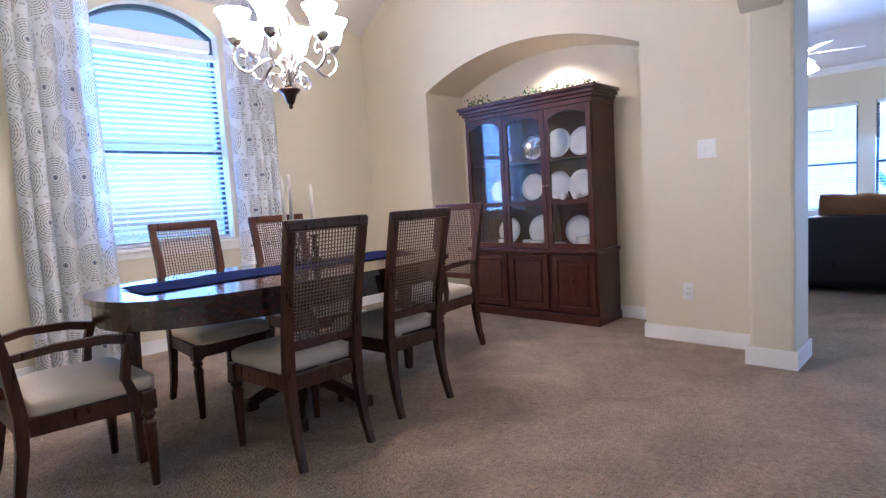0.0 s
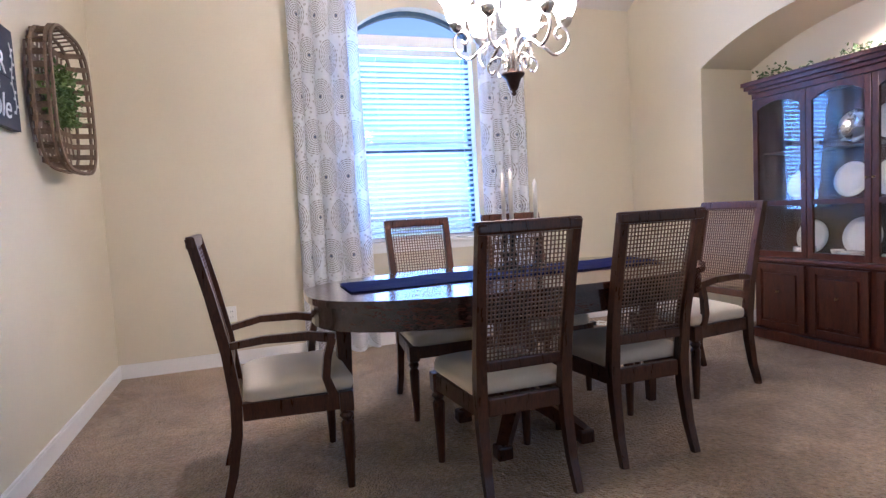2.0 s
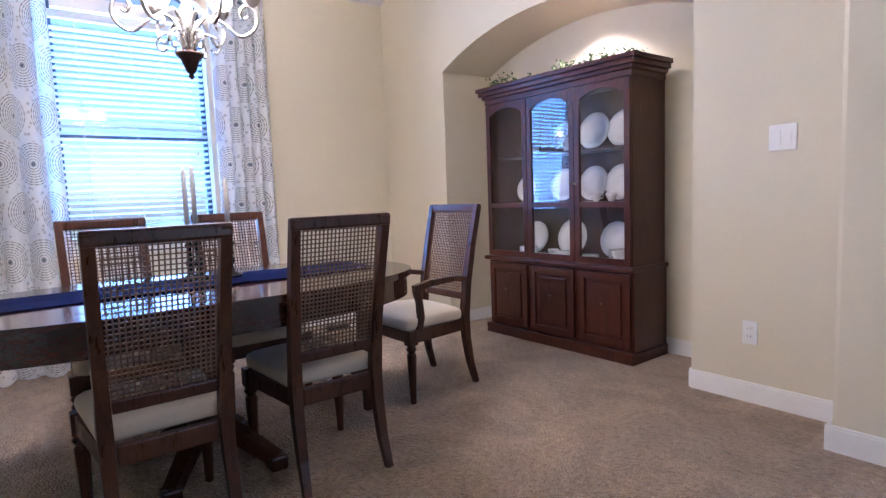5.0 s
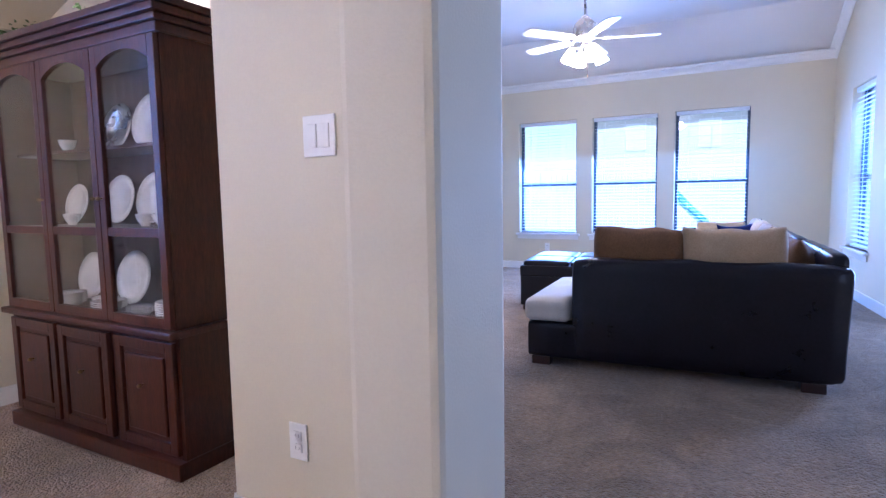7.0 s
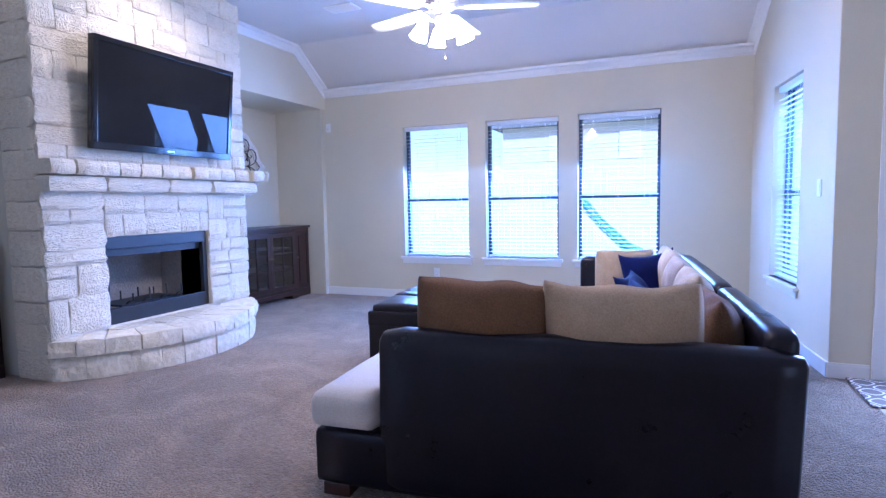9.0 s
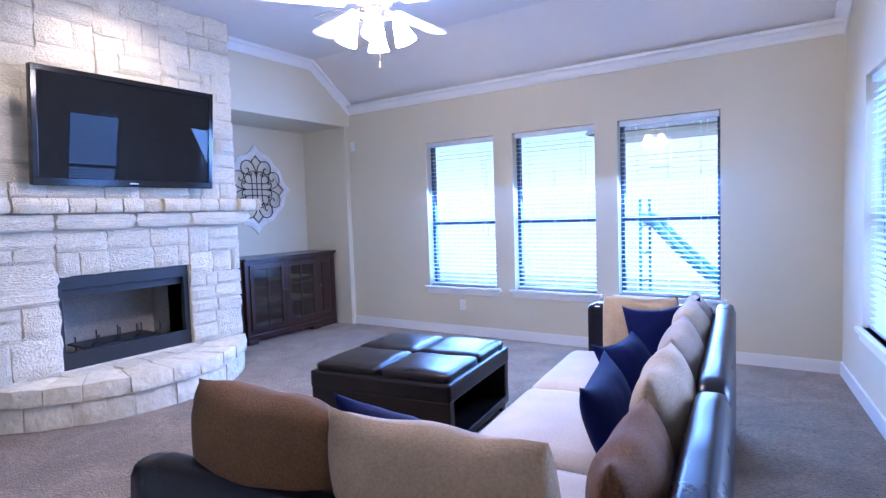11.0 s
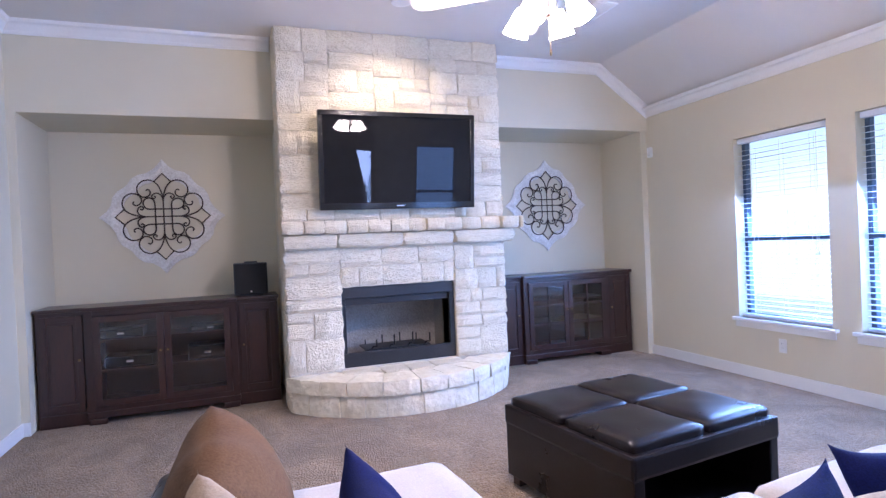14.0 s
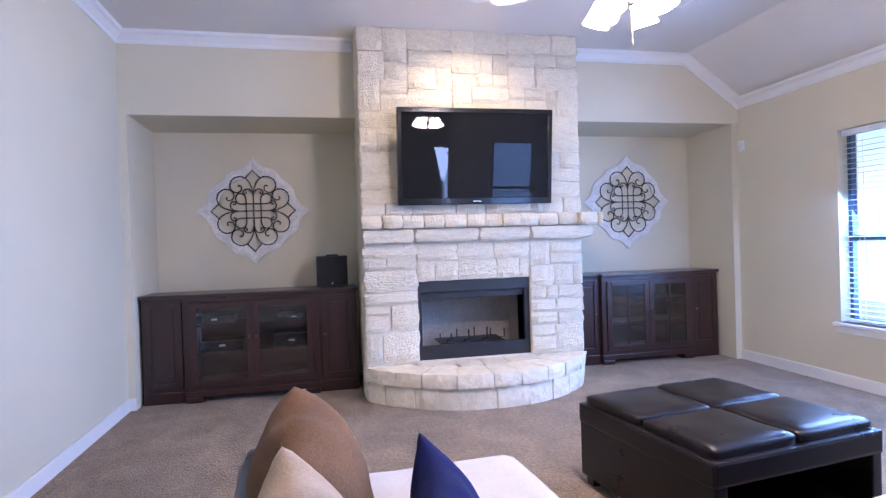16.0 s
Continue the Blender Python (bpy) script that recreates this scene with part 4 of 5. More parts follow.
def china_cabinet():
    W, DEP, WA, H = 1.28, 0.38, 0.60, 1.86
    c = thing("china_cabinet", pose(-2.585, 4.18, 0), "tall cherry china cabinet with arched glass doors in the recess", "cabinet")
    bm = bmesh.new()
    box(bm, -0.012, W + 0.012, -0.012, DEP, 0, 0.07, 0.006)
    part("plinth", bm, CHERRY, c)
    bm = bmesh.new()
    box(bm, 0.0, W, 0.03, DEP, 0.07, WA - 0.03)
    part("base_body", bm, CHERRY, c)
    third = W / 3
    for k in range(3):
        bm = bmesh.new()
        off = 0.006 if k == 1 else 0.0
        panel_door(bm, k * third + 0.02, (k + 1) * third - 0.02, 0.09, WA - 0.05, 0.03 - off, 0.022)
        d = part("base_door", bm, CHERRY, c, "raised panel door")
        knob(d, k * third + third * 0.5, 0.005, 0.36, BRASS, 0.009)
    part("waist_ledge", solid(-0.018, W + 0.018, -0.018, DEP, WA - 0.03, WA, 0.01), CHERRY, c)
    part("upper_side", solid(0.012, 0.034, 0.03, DEP, WA, H - 0.10), CHERRY, c)
    part("upper_side", solid(W - 0.034, W - 0.012, 0.03, DEP, WA, H - 0.10), CHERRY, c)
    part("upper_back", solid(0.034, W - 0.034, DEP - 0.012, DEP, WA, H - 0.10), CHERRY, c)
    for z in (0.98, 1.33):
        part("shelf", solid(0.034, W - 0.034, 0.09, DEP - 0.012, z, z + 0.014), CHERRY, c)
    part("upper_top", solid(0.012, W - 0.012, 0.03, DEP, H - 0.10, H - 0.085), CHERRY, c)
    for o, a, b in ((-0.004, H - 0.125, H - 0.085), (0.012, H - 0.085, H - 0.06), (0.032, H - 0.06, H - 0.03), (0.046, H - 0.03, H)):
        part("cornice_moulding", solid(-o, W + o, -o + 0.01, DEP, a, b, 0.006), CHERRY, c, "stepped cornice moulding")
    for k in range(3):
        x0, x1 = 0.014 + k * (W - 0.028) / 3, 0.014 + (k + 1) * (W - 0.028) / 3
        z0, z1 = WA + 0.004, H - 0.13
        r = 0.042
        bm = bmesh.new()
        box(bm, x0 + 0.002, x0 + r, 0.008, 0.03, z0, z1, 0.003)
        box(bm, x1 - r, x1 - 0.002, 0.008, 0.03, z0, z1, 0.003)
        box(bm, x0 + r, x1 - r, 0.008, 0.03, z0, z0 + r)
        box(bm, x0 + r, x1 - r, 0.010, 0.028, 0.965, 1.0)
        prism(bm, [(x0 + r, z1), *segment_arch(x0 + r, x1 - r, z1 - 0.085, z1 - 0.035, 12), (x1 - r, z1)], 0.008, 0.03, "y")
        d = part("glass_door", bm, CHERRY, c, "arched glazed door")
        part("pane", solid(x0 + r - 0.004, x1 - r + 0.004, 0.017, 0.021, z0 + r - 0.004, z1 - 0.03), GLASS, d).visible_shadow = False
        knob(d, x1 - 0.02 if k < 2 else x0 + 0.02, 0.008, 1.12, BRASS, 0.008)


china_cabinet()


def plate_mesh(r):
    bm = bmesh.new()
    lathe(bm, [(r * 0.35, 0.0), (r * 0.62, 0.004), (r * 0.68, 0.012), (r, 0.020), (r, 0.024), (r * 0.66, 0.017), (r * 0.60, 0.009), (0.002, 0.007)], 28)
    return bm


def china():
    x0, y0 = -2.585, 4.18
    spots = [(0.55, 1.345, 0.112, 1), (0.80, 1.345, 0.125, 0), (1.03, 1.345, 0.12, 0), (0.53, 0.995, 0.118, 0), (0.79, 0.995, 0.12, 0), (1.01, 0.995, 0.12, 0),
             (0.25, 0.605, 0.12, 0), (0.60, 0.605, 0.13, 0), (0.97, 0.605, 0.125, 0), (0.16, 0.995, 0.10, 0)]
    for k, (x, z, r, silver) in enumerate(spots):
        ob = ob_from("plate", plate_mesh(r), NICKEL if silver else CHINA, True)
        ob.matrix_basis = pose(x0 + x, y0 + 0.33 - 0.022, z + r * 0.985 + 0.004, 78, 0, 0)
        tagged(ob, "silver dish standing against the cabinet's back" if silver else "white china plate standing against the cabinet's back", "plate", "china in the cabinet")
    for x, z, r, n in ((0.62, 0.602, 0.075, 4), (1.12, 0.602, 0.09, 8), (0.30, 0.602, 0.07, 6), (0.86, 0.602, 0.06, 3)):
        s = thing("plate_stack", pose(x0 + x, y0 + 0.15, z), "stack of white china plates in the cabinet", "plates", "china in the cabinet")
        for i in range(n):
            part("plate", plate_mesh(r), CHINA, s, "", True, pose(0, 0, 0.009 * i))
    for x, z in ((0.34, 1.347), (0.33, 0.997), (0.90, 0.997), (0.52, 0.605), (1.02, 0.997)):
        cup = thing("teacup", pose(x0 + x, y0 + 0.17, z), "small white china cup on a cabinet shelf", "cup", "china in the cabinet")
        bm = bmesh.new()
        lathe(bm, [(0.018, 0), (0.020, 0.006), (0.034, 0.03), (0.040, 0.055), (0.037, 0.055), (0.030, 0.03), (0.004, 0.008)], 18)
        part("bowl", bm, CHINA, cup, "", True)
        bm = bmesh.new()
        tube(bm, [(0.034, 0, 0.045), (0.055, 0, 0.045), (0.055, 0, 0.022), (0.030, 0, 0.018)], 0.004, 6)
        part("cup_handle", bm, CHINA, cup)


china()


def leafy(bm, centre, n, spread, size, rnd):
    for _ in range(n):
        p = Vector(centre) + Vector((rnd.gauss(0, spread[0]), rnd.gauss(0, spread[1]), abs(rnd.gauss(0, spread[2]))))
        s = size * rnd.uniform(0.6, 1.2)
        q = Euler((rnd.uniform(-1, 1), rnd.uniform(-1, 1), rnd.uniform(0, 6.3))).to_matrix()
        pts = [(0, -1, 0), (0.45, -0.3, 0.12), (0.38, 0.35, 0.10), (0, 1, -0.1), (-0.38, 0.35, 0.10), (-0.45, -0.3, 0.12)]
        vs = [bm.verts.new(p + q @ (Vector(a) * s)) for a in pts]
        bm.faces.new((vs[0], vs[1], vs[2], vs[3])), bm.faces.new((vs[0], vs[3], vs[4], vs[5]))


def garland():
    g = thing("ivy_garland", pose(-2.585, 4.30, 1.862), "green ivy garland lying on the cabinet's cornice", "garland")
    rnd = random.Random(4)
    bm = bmesh.new()
    pts = [(0.04 + 0.10 * k, 0.02 * math.sin(k * 1.3), 0.012 + 0.012 * (k % 3 == 1)) for k in range(13)]
    tube(bm, pts, 0.003, 5)
    part("vine", bm, LEAF, g)
    bm = bmesh.new()
    for k in range(13):
        big = 1.6 if k in (0, 1, 6, 7, 9, 10, 11) else 0.5
        leafy(bm, (pts[k][0], pts[k][1] - 0.02, 0.012), int(26 * big), (0.035, 0.03, 0.022 * big), 0.017, rnd)
    part("leaves", bm, LEAF, g)


garland()

# sign, basket, plates, outlets


def words(text, size, parent, x, z, y=-0.001, shear=0.0):
    cu = bpy.data.curves.new("lettering", "FONT")
    cu.body, cu.size, cu.extrude, cu.shear, cu.align_x = text, size, 0.0015, shear, "RIGHT"
    tmp = new("lettering", cu)
    me = bpy.data.meshes.new_from_object(tmp)
    bpy.data.objects.remove(tmp)
    me.materials.append(CHALK)
    ob = new("lettering", me)
    ob.parent = parent
    ob.matrix_basis = pose(x, y, z, 90)


def sign():
    s = thing("wall_sign", pose(-2.33, LY + 0.02, 1.51, 0, 0, 180), "charcoal plank sign with white lettering on the wall", "sign")
    for k in range(4):
        part("plank", solid(-0.62, 0.0, -0.016, 0.016, k * 0.108, k * 0.108 + 0.1065, 0.002), SLATE, s)
    words("ne", 0.11, s, -0.20, 0.335, -0.018)
    words("HER", 0.13, s, -0.115, 0.225, -0.018)
    words("the", 0.085, s, -0.19, 0.15, -0.018)
    words("ble", 0.145, s, -0.10, 0.04, -0.018, 0.25)
    bm = bmesh.new()
    tube(bm, [(-0.045 + 0.012 * math.sin(k), -0.018, 0.07 + 0.03 * k) for k in range(11)], 0.0016, 4)
    for k in range(10):
        x, z = -0.045 + 0.012 * math.sin(k), 0.07 + 0.03 * k
        box(bm, x + (0.004 if k % 2 else -0.018), x + (0.018 if k % 2 else -0.004), -0.0195, -0.0165, z, z + 0.011)
    part("sprig", bm, CHALK, s, "white painted leaf sprig")


sign()


def tobacco_basket():
    b = thing("tobacco_basket", pose(-2.84, LY, 1.73), "woven wooden basket on the wall with a boxwood wreath inside", "basket")
    w, h, dep = 0.70, 0.72, 0.13
    def rim(s, y, n=40):
        return [(x * s, y, z * s) for x, z in oval(w / 2, h / 2, n, 3.6)]
    bm = bmesh.new()
    for s, y in ((1.0, dep), (1.0, dep - 0.022), (0.97, 0.045)):
        tube(bm, rim(s, y), 0.009, 5, None, True)
    part("rim", bm, BASKET, b)
    for k in range(11):
        u = -0.31 + 0.062 * k
        for o in (0, 1):
            bm = bmesh.new()
            hi = (0.325 if o else 0.315) * (1 - min(0.93, abs(u) / 0.345) ** 3.6) ** (1 / 3.6)
            lo = -hi
            pts = [(lo - 0.018, dep), (lo, 0.02), (lo * 0.45, 0.008 + 0.003 * ((k + o) % 2)), (0, 0.008), (hi * 0.45, 0.008 + 0.003 * ((k + o + 1) % 2)), (hi, 0.02), (hi + 0.018, dep)]
            for (a, ya), (c, yc) in zip(pts, pts[1:]):
                q = [(u - 0.0145, a, ya), (u + 0.0145, a, ya), (u + 0.0145, c, yc), (u - 0.0145, c, yc)]
                vs = []
                for dy in (0, 0.003):
                    for x, z, y in q:
                        vs.append(bm.verts.new((x, y + dy, z) if o else (z, y + dy, x)))
                for f in ((0, 1, 2, 3), (4, 7, 6, 5), (0, 4, 5, 1), (2, 6, 7, 3)):
                    bm.faces.new([vs[i] for i in f])
            bmesh.ops.remove_doubles(bm, verts=bm.verts, dist=0.0005)
            part("strip", bm, BASKET, b)
    rnd = random.Random(9)
    bm = bmesh.new()
    for k in range(26):
        a = 2 * math.pi * k / 26
        leafy(bm, (0.105 * math.cos(a), 0.06, 0.115 * math.sin(a)), 60, (0.045, 0.03, 0.04), 0.016, rnd)
    wr = thing("boxwood_wreath", pose(-2.82, LY + 0.015, 1.725), "round green boxwood wreath hung inside the basket", "wreath")
    part("leaves", bm, LEAF, wr)


tobacco_basket()


def wall_plate(name, m, w, h, label, rockers=0, sockets=0):
    p = thing(name, m, label, "switch" if rockers else "outlet")
    part("plate", solid(-w / 2, w / 2, -0.007, 0, -h / 2, h / 2, 0.003), WHITE, p)
    for k in range(rockers):
        x = (k - (rockers - 1) / 2) * 0.046
        part("rocker", solid(x - 0.0165, x + 0.0165, -0.011, -0.006, -0.034, 0.034, 0.002), WHITE, p)
    for k in range(sockets):
        z = (k - 0.5) * 0.040
        s = part("socket", solid(-0.017, 0.017, -0.010, -0.006, z - 0.014, z + 0.014, 0.003), WHITE, p)
        bm = bmesh.new()
        box(bm, -0.008, -0.006, -0.0105, -0.0098, z - 0.004, z + 0.006)
        box(bm, 0.006, 0.008, -0.0105, -0.0098, z - 0.004, z + 0.006)
        part("slot", bm, BLACK, s)


wall_plate("light_switch", pose(-0.45, NY, 1.285), 0.118, 0.118, "white double rocker switch on the wall", 2)
wall_plate("wall_outlet", pose(-0.58, NY, 0.35), 0.072, 0.118, "white power outlet on the niche wall", 0, 2)
wall_plate("wall_outlet", pose(WX, 0.5, 0.38, 0, 0, 90), 0.072, 0.118, "white power outlet below the dining window wall", 0, 2)
wall_plate("wall_outlet", pose(-2.03, GY, 0.33), 0.072, 0.118, "white power outlet below the garden windows", 0, 2)
wall_plate("light_switch", pose(RX - 0.12 + SPLAY * (GY - 9.0), 9.0, 1.25, 0, 0, -82.9), 0.072, 0.118, "white single switch beside the side window", 1)


def can_light(m, label):
    c = thing("recessed_light", m, label, "downlight")
    bm = bmesh.new()
    lathe(bm, [(0.055, -0.002), (0.075, -0.006), (0.078, 0.0), (0.055, 0.004)], 24)
    part("trim_ring", bm, TRIM, c)
    bm = bmesh.new()
    lathe(bm, [(0.052, 0.0), (0.054, 0.004), (0.02, 0.006)], 20)
    part("lens", bm, CAN_GLOW, c, "glowing lens")


can_light(pose(-1.80, 4.25, 2.302), "lit recessed downlight in the niche's arched soffit")
can_light(pose(-2.58, 7.76, TOP - 0.001), "lit recessed downlight in the ceiling over the hearth")
# power strip with its cable by the skirting
s = thing("power_strip", pose(-3.55, 3.35, 0.0, 0, 0, 80), "black power adapter with a coiled cable on the carpet", "power adapter")
part("body", solid(-0.09, 0.09, -0.03, 0.03, 0.0, 0.035, 0.006), BLACK, s)
bm = bmesh.new()
tube(bm, [(0.09 + 0.10 * t / 20 + 0.06 * math.sin(t * 0.9), 0.08 * math.sin(t * 0.55), 0.006 + 0.004 * (t % 3)) for t in range(40)], 0.004, 5)
part("cable", bm, WHITE, s)

# ---- living room ----


def rough_stone(seed, rough=0.26, pull=0.17):
    """A hewn block in the unit cube, with chipped edges; shared by many stones."""
    bm = solid(-0.5, 0.5, -0.5, 0.5, -0.5, 0.5)
    bmesh.ops.subdivide_edges(bm, edges=bm.edges, cuts=3, use_grid_fill=True)
    for v in bm.verts:
        d = Vector((noise.noise(v.co * 2.3 + Vector((seed * 3.1, 0, 0))), noise.noise(v.co * 2.1 + Vector((0, seed * 5.7, 1))), noise.noise(v.co * 2.2 + Vector((1, 2, seed * 4.3)))))
        edge = sum(abs(c) > 0.45 for c in v.co)
        v.co *= 1 - 0.035 * max(0, edge - 1)
        front = v.co.x > 0.42
        if front and max(abs(v.co.y), abs(v.co.z)) > 0.42:
            v.co.x -= pull * (1 + 0.8 * noise.noise(v.co * 4 + Vector((seed, 3, 1))))
        v.co += Vector((rough * d.x if v.co.x > 0 else 0, 0.05 * d.y, 0.06 * d.z))
    bmesh.ops.recalc_face_normals(bm, faces=bm.faces)
    me = bpy.data.meshes.new("stone")
    bm.to_mesh(me)
    bm.free()
    me.materials.append(STONE)
    me.shade_smooth()
    me.set_sharp_from_angle(angle=radians(38))
    return me


STONES = [rough_stone(k) for k in range(9)]
BLOCKS = [rough_stone(20 + k, 0.06, 0.05) for k in range(6)]     # deep stones of the mantel and hearth
FACE, P0, P1 = -3.26, 6.88, 8.84
H0, H1, HB, HT = 7.33, 8.34, 0.30, 0.98     # mouth of the firebox


def fireplace():
    f = thing("fireplace", pose(0, 0, 0), "whitewashed limestone fireplace with mantel and curved hearth", "fireplace")
    bm = bmesh.new()
    box(bm, FX, FACE + 0.008, P0 + 0.02, H0, 0, TOP)
    box(bm, FX, FACE + 0.008, H1, P1 - 0.02, 0, TOP)
    box(bm, FX, FACE + 0.008, H0, H1, HT, TOP)
    box(bm, FX, FACE, H0, H1, 0, HB)
    part("core", bm, MORTAR, f, "pale mortar bed")
    rnd = random.Random(12)

    def stone(y0, y1, z0, z1, out=0.036, x=FACE):
        s = new("stone", rnd.choice(STONES if out < 0.1 else BLOCKS))
        s.parent = f
        o = out * rnd.uniform(0.8, 1.15)
        s.matrix_basis = Matrix.Translation((x + o / 2 - 0.012, (y0 + y1) / 2, (z0 + z1) / 2)) @ Matrix.Diagonal((o + 0.024, y1 - y0 - 0.002, z1 - z0 - 0.002, 1))

    def field(y0, y1, z0, z1):
        """Random ashlar: a rectangle split again and again into stones of uneven size."""
        w, h = y1 - y0, z1 - z0
        if h > 0.27 or (h > 0.21 and rnd.random() < 0.30):
            k = z0 + h * rnd.uniform(0.36, 0.64)
            if w > 0.75 and rnd.random() < 0.75:
                k2 = y0 + w * rnd.uniform(0.35, 0.65)
                field(y0, k2, z0, z1), field(k2, y1, z0, z1)
            else:
                field(y0, y1, z0, k), field(y0, y1, k, z1)
        elif w > 0.46 or (w > 0.25 and rnd.random() < 0.5):
            k = y0 + w * rnd.uniform(0.3, 0.7)
            field(y0, k, z0, z1), field(k, y1, z0, z1)
        else:
            stone(y0, y1, z0, z1)
    field(P0, H0, 0.30, 1.30)
    field(H1, P1, 0.30, 1.30)
    field(H0, H1, HT, 1.30)
    field(P0, P1, 1.53, TOP)
    # returns at the sides
    for y in (P0 + 0.01, P1 - 0.01):
        z = 0.0
        while z < TOP - 0.05:
            h = min(rnd.choice((0.15, 0.2, 0.25)), TOP - z)
            s = new("stone", rnd.choice(BLOCKS))
            s.parent = f
            s.matrix_basis = Matrix.Translation((FX + 0.17, y, z + h / 2)) @ Matrix.Diagonal((0.36, 0.04, h - 0.002, 1))
            z += h
    # mantel: a shelf of short stones over a longer corbel course
    y = P0 - 0.02
    k = 0
    while y < 8.94:
        w = min(rnd.uniform(0.14, 0.19), 8.96 - y)
        stone(y, y + w, 1.43, 1.535, 0.20)
        y += w
    for a, b in ((P0 - 0.01, 7.30), (7.30, 7.86), (7.86, 8.32), (8.32, 8.90)):
        stone(a, b, 1.315, 1.425, 0.13)
    # hearth: curved wall of stones with a top course
    cy, bulge, half = 7.86, 0.55, 0.99
    r = (half * half + bulge * bulge) / (2 * bulge)
    cx = FACE + bulge - r
    lim = math.degrees(math.asin(half / r))

    def wedge(a0, a1, r0, r1, z0, z1, seed):
        bm = bmesh.new()
        n, m = 3, 3
        g = {}
        for i in range(n + 1):
            for j in range(m + 1):
                for q in range(3):
                    a = radians(a0 + (a1 - a0) * i / n)
                    rr = r0 + (r1 - r0) * q / 2
                    z = z0 + (z1 - z0) * j / m
                    p = Vector((cx + rr * math.cos(a), cy + rr * math.sin(a), z))
                    d = noise.noise(p * 9 + Vector((seed, 0, 0)))
                    if q == 2:
                        p += Vector((math.cos(a), math.sin(a), 0)) * (0.022 * d - (0.010 if i in (0, n) or j in (0, m) else 0))
                    if j == m:
                        p.z += 0.008 * d - (0.006 if i in (0, n) else 0)
                    g[i, j, q] = bm.verts.new(p)
        for i in range(n):
            for j in range(m):
                bm.faces.new((g[i, j, 2], g[i + 1, j, 2], g[i + 1, j + 1, 2], g[i, j + 1, 2]))
        for i in range(n):
            for q in range(2):
                bm.faces.new((g[i, m, q], g[i + 1, m, q], g[i + 1, m, q + 1], g[i, m, q + 1]))
        for j in range(m):
            for q in range(2):
                for e in (0, n):
                    bm.faces.new((g[e, j, q], g[e, j + 1, q], g[e, j + 1, q + 1], g[e, j, q + 1]))
        o = part("stone", bm, STONE, f, "", True)
        o.data.set_sharp_from_angle(angle=radians(40))
    for z0, z1, extra in ((0.0, 0.165, 0.0), (0.172, 0.285, 0.025)):
        a = -lim
        while a < lim - 0.5:
            st = rnd.uniform(8.0, 14.5)
            st = lim - a if lim - a < st + 6 else st
            wedge(a + 0.25, a + st - 0.25, r - (0.2 if not extra else 0.30), r + extra, z0, z1, a + z0 * 40)
            a += st
    bm = bmesh.new()
    prism(bm, [(cx + (r - 0.02) * math.cos(radians(t)), cy + (r - 0.02) * math.sin(radians(t))) for t in np.linspace(-lim, lim, 25)], 0.0, 0.268, "z")
    part("hearth_core", bm, MORTAR, f)
    # flags between firebox and the curved edge
    y = P0 + 0.08
    while y < P1 - 0.1:
        w = rnd.uniform(0.2, 0.34)
        reach = cx + math.sqrt(max(0.01, (r - 0.30) ** 2 - (y + w / 2 - cy) ** 2)) - FACE
        if reach > 0.05:
            s = new("stone", rnd.choice(BLOCKS))
            s.parent = f
            s.matrix_basis = Matrix.Translation((FACE + reach / 2, y + w / 2, 0.268)) @ Matrix.Diagonal((reach + 0.03, w - 0.01, 0.045, 1))
        y += w
    # firebox
    bm = bmesh.new()
    box(bm, FX - 0.28, FX - 0.26, H0 - 0.02, H1 + 0.02, HB - 0.02, HT + 0.02)
    box(bm, FX - 0.28, FACE - 0.02, H0 - 0.03, H0, HB - 0.02, HT + 0.02)
    box(bm, FX - 0.28, FACE - 0.02, H1, H1 + 0.03, HB - 0.02, HT + 0.02)
    box(bm, FX - 0.28, FACE - 0.02, H0, H1, HB - 0.03, HB)
    box(bm, FX - 0.28, FACE - 0.02, H0, H1, HT, HT + 0.03)
    part("firebox", bm, FIREBRICK, f, "smoky firebrick lining")
    bm = bmesh.new()
    x0, x1 = FACE - 0.06, FACE - 0.015
    box(bm, x0, x1, H0, H1, HB, HB + 0.12, 0.004)
    box(bm, x0, x1, H0, H1, HT - 0.10, HT, 0.004)
    box(bm, x0, x1, H0, H0 + 0.035, HB + 0.12, HT - 0.10, 0.004)
    box(bm, x0, x1, H1 - 0.045, H1, HB + 0.12, HT - 0.10, 0.004)
    part("surround", bm, BLACK, f, "black steel fire surround")
    bm = bmesh.new()
    box(bm, FX - 0.15, FACE - 0.06, H0 + 0.04, H1 - 0.04, HT - 0.16, HT - 0.10)
    part("hood", bm, BLACK, f)
    g = part("grate", solid(FX - 0.10, FACE - 0.14, 7.55, 8.14, HB + 0.10, HB + 0.115), BLACK, f, "black iron grate")
    for y, up in ((7.60, 0.20), (7.76, 0.23), (7.93, 0.24), (8.09, 0.22)):
        bm = bmesh.new()
        tube(bm, [(FACE - 0.16, y, HB), (FACE - 0.16, y, HB + 0.11), (FACE - 0.13, y + 0.01, HB + 0.14), (FACE - 0.12, y + 0.04, HB + 0.14), (FACE - 0.12, y + 0.04, HB + up)], 0.007, 6)
        part("bar", bm, BLACK, g)
        bm = bmesh.new()
        tube(bm, [(FX - 0.08, y, HB), (FX - 0.08, y, HB + up - 0.04)], 0.006, 6)
        part("rear_bar", bm, BLACK, g)


fireplace()


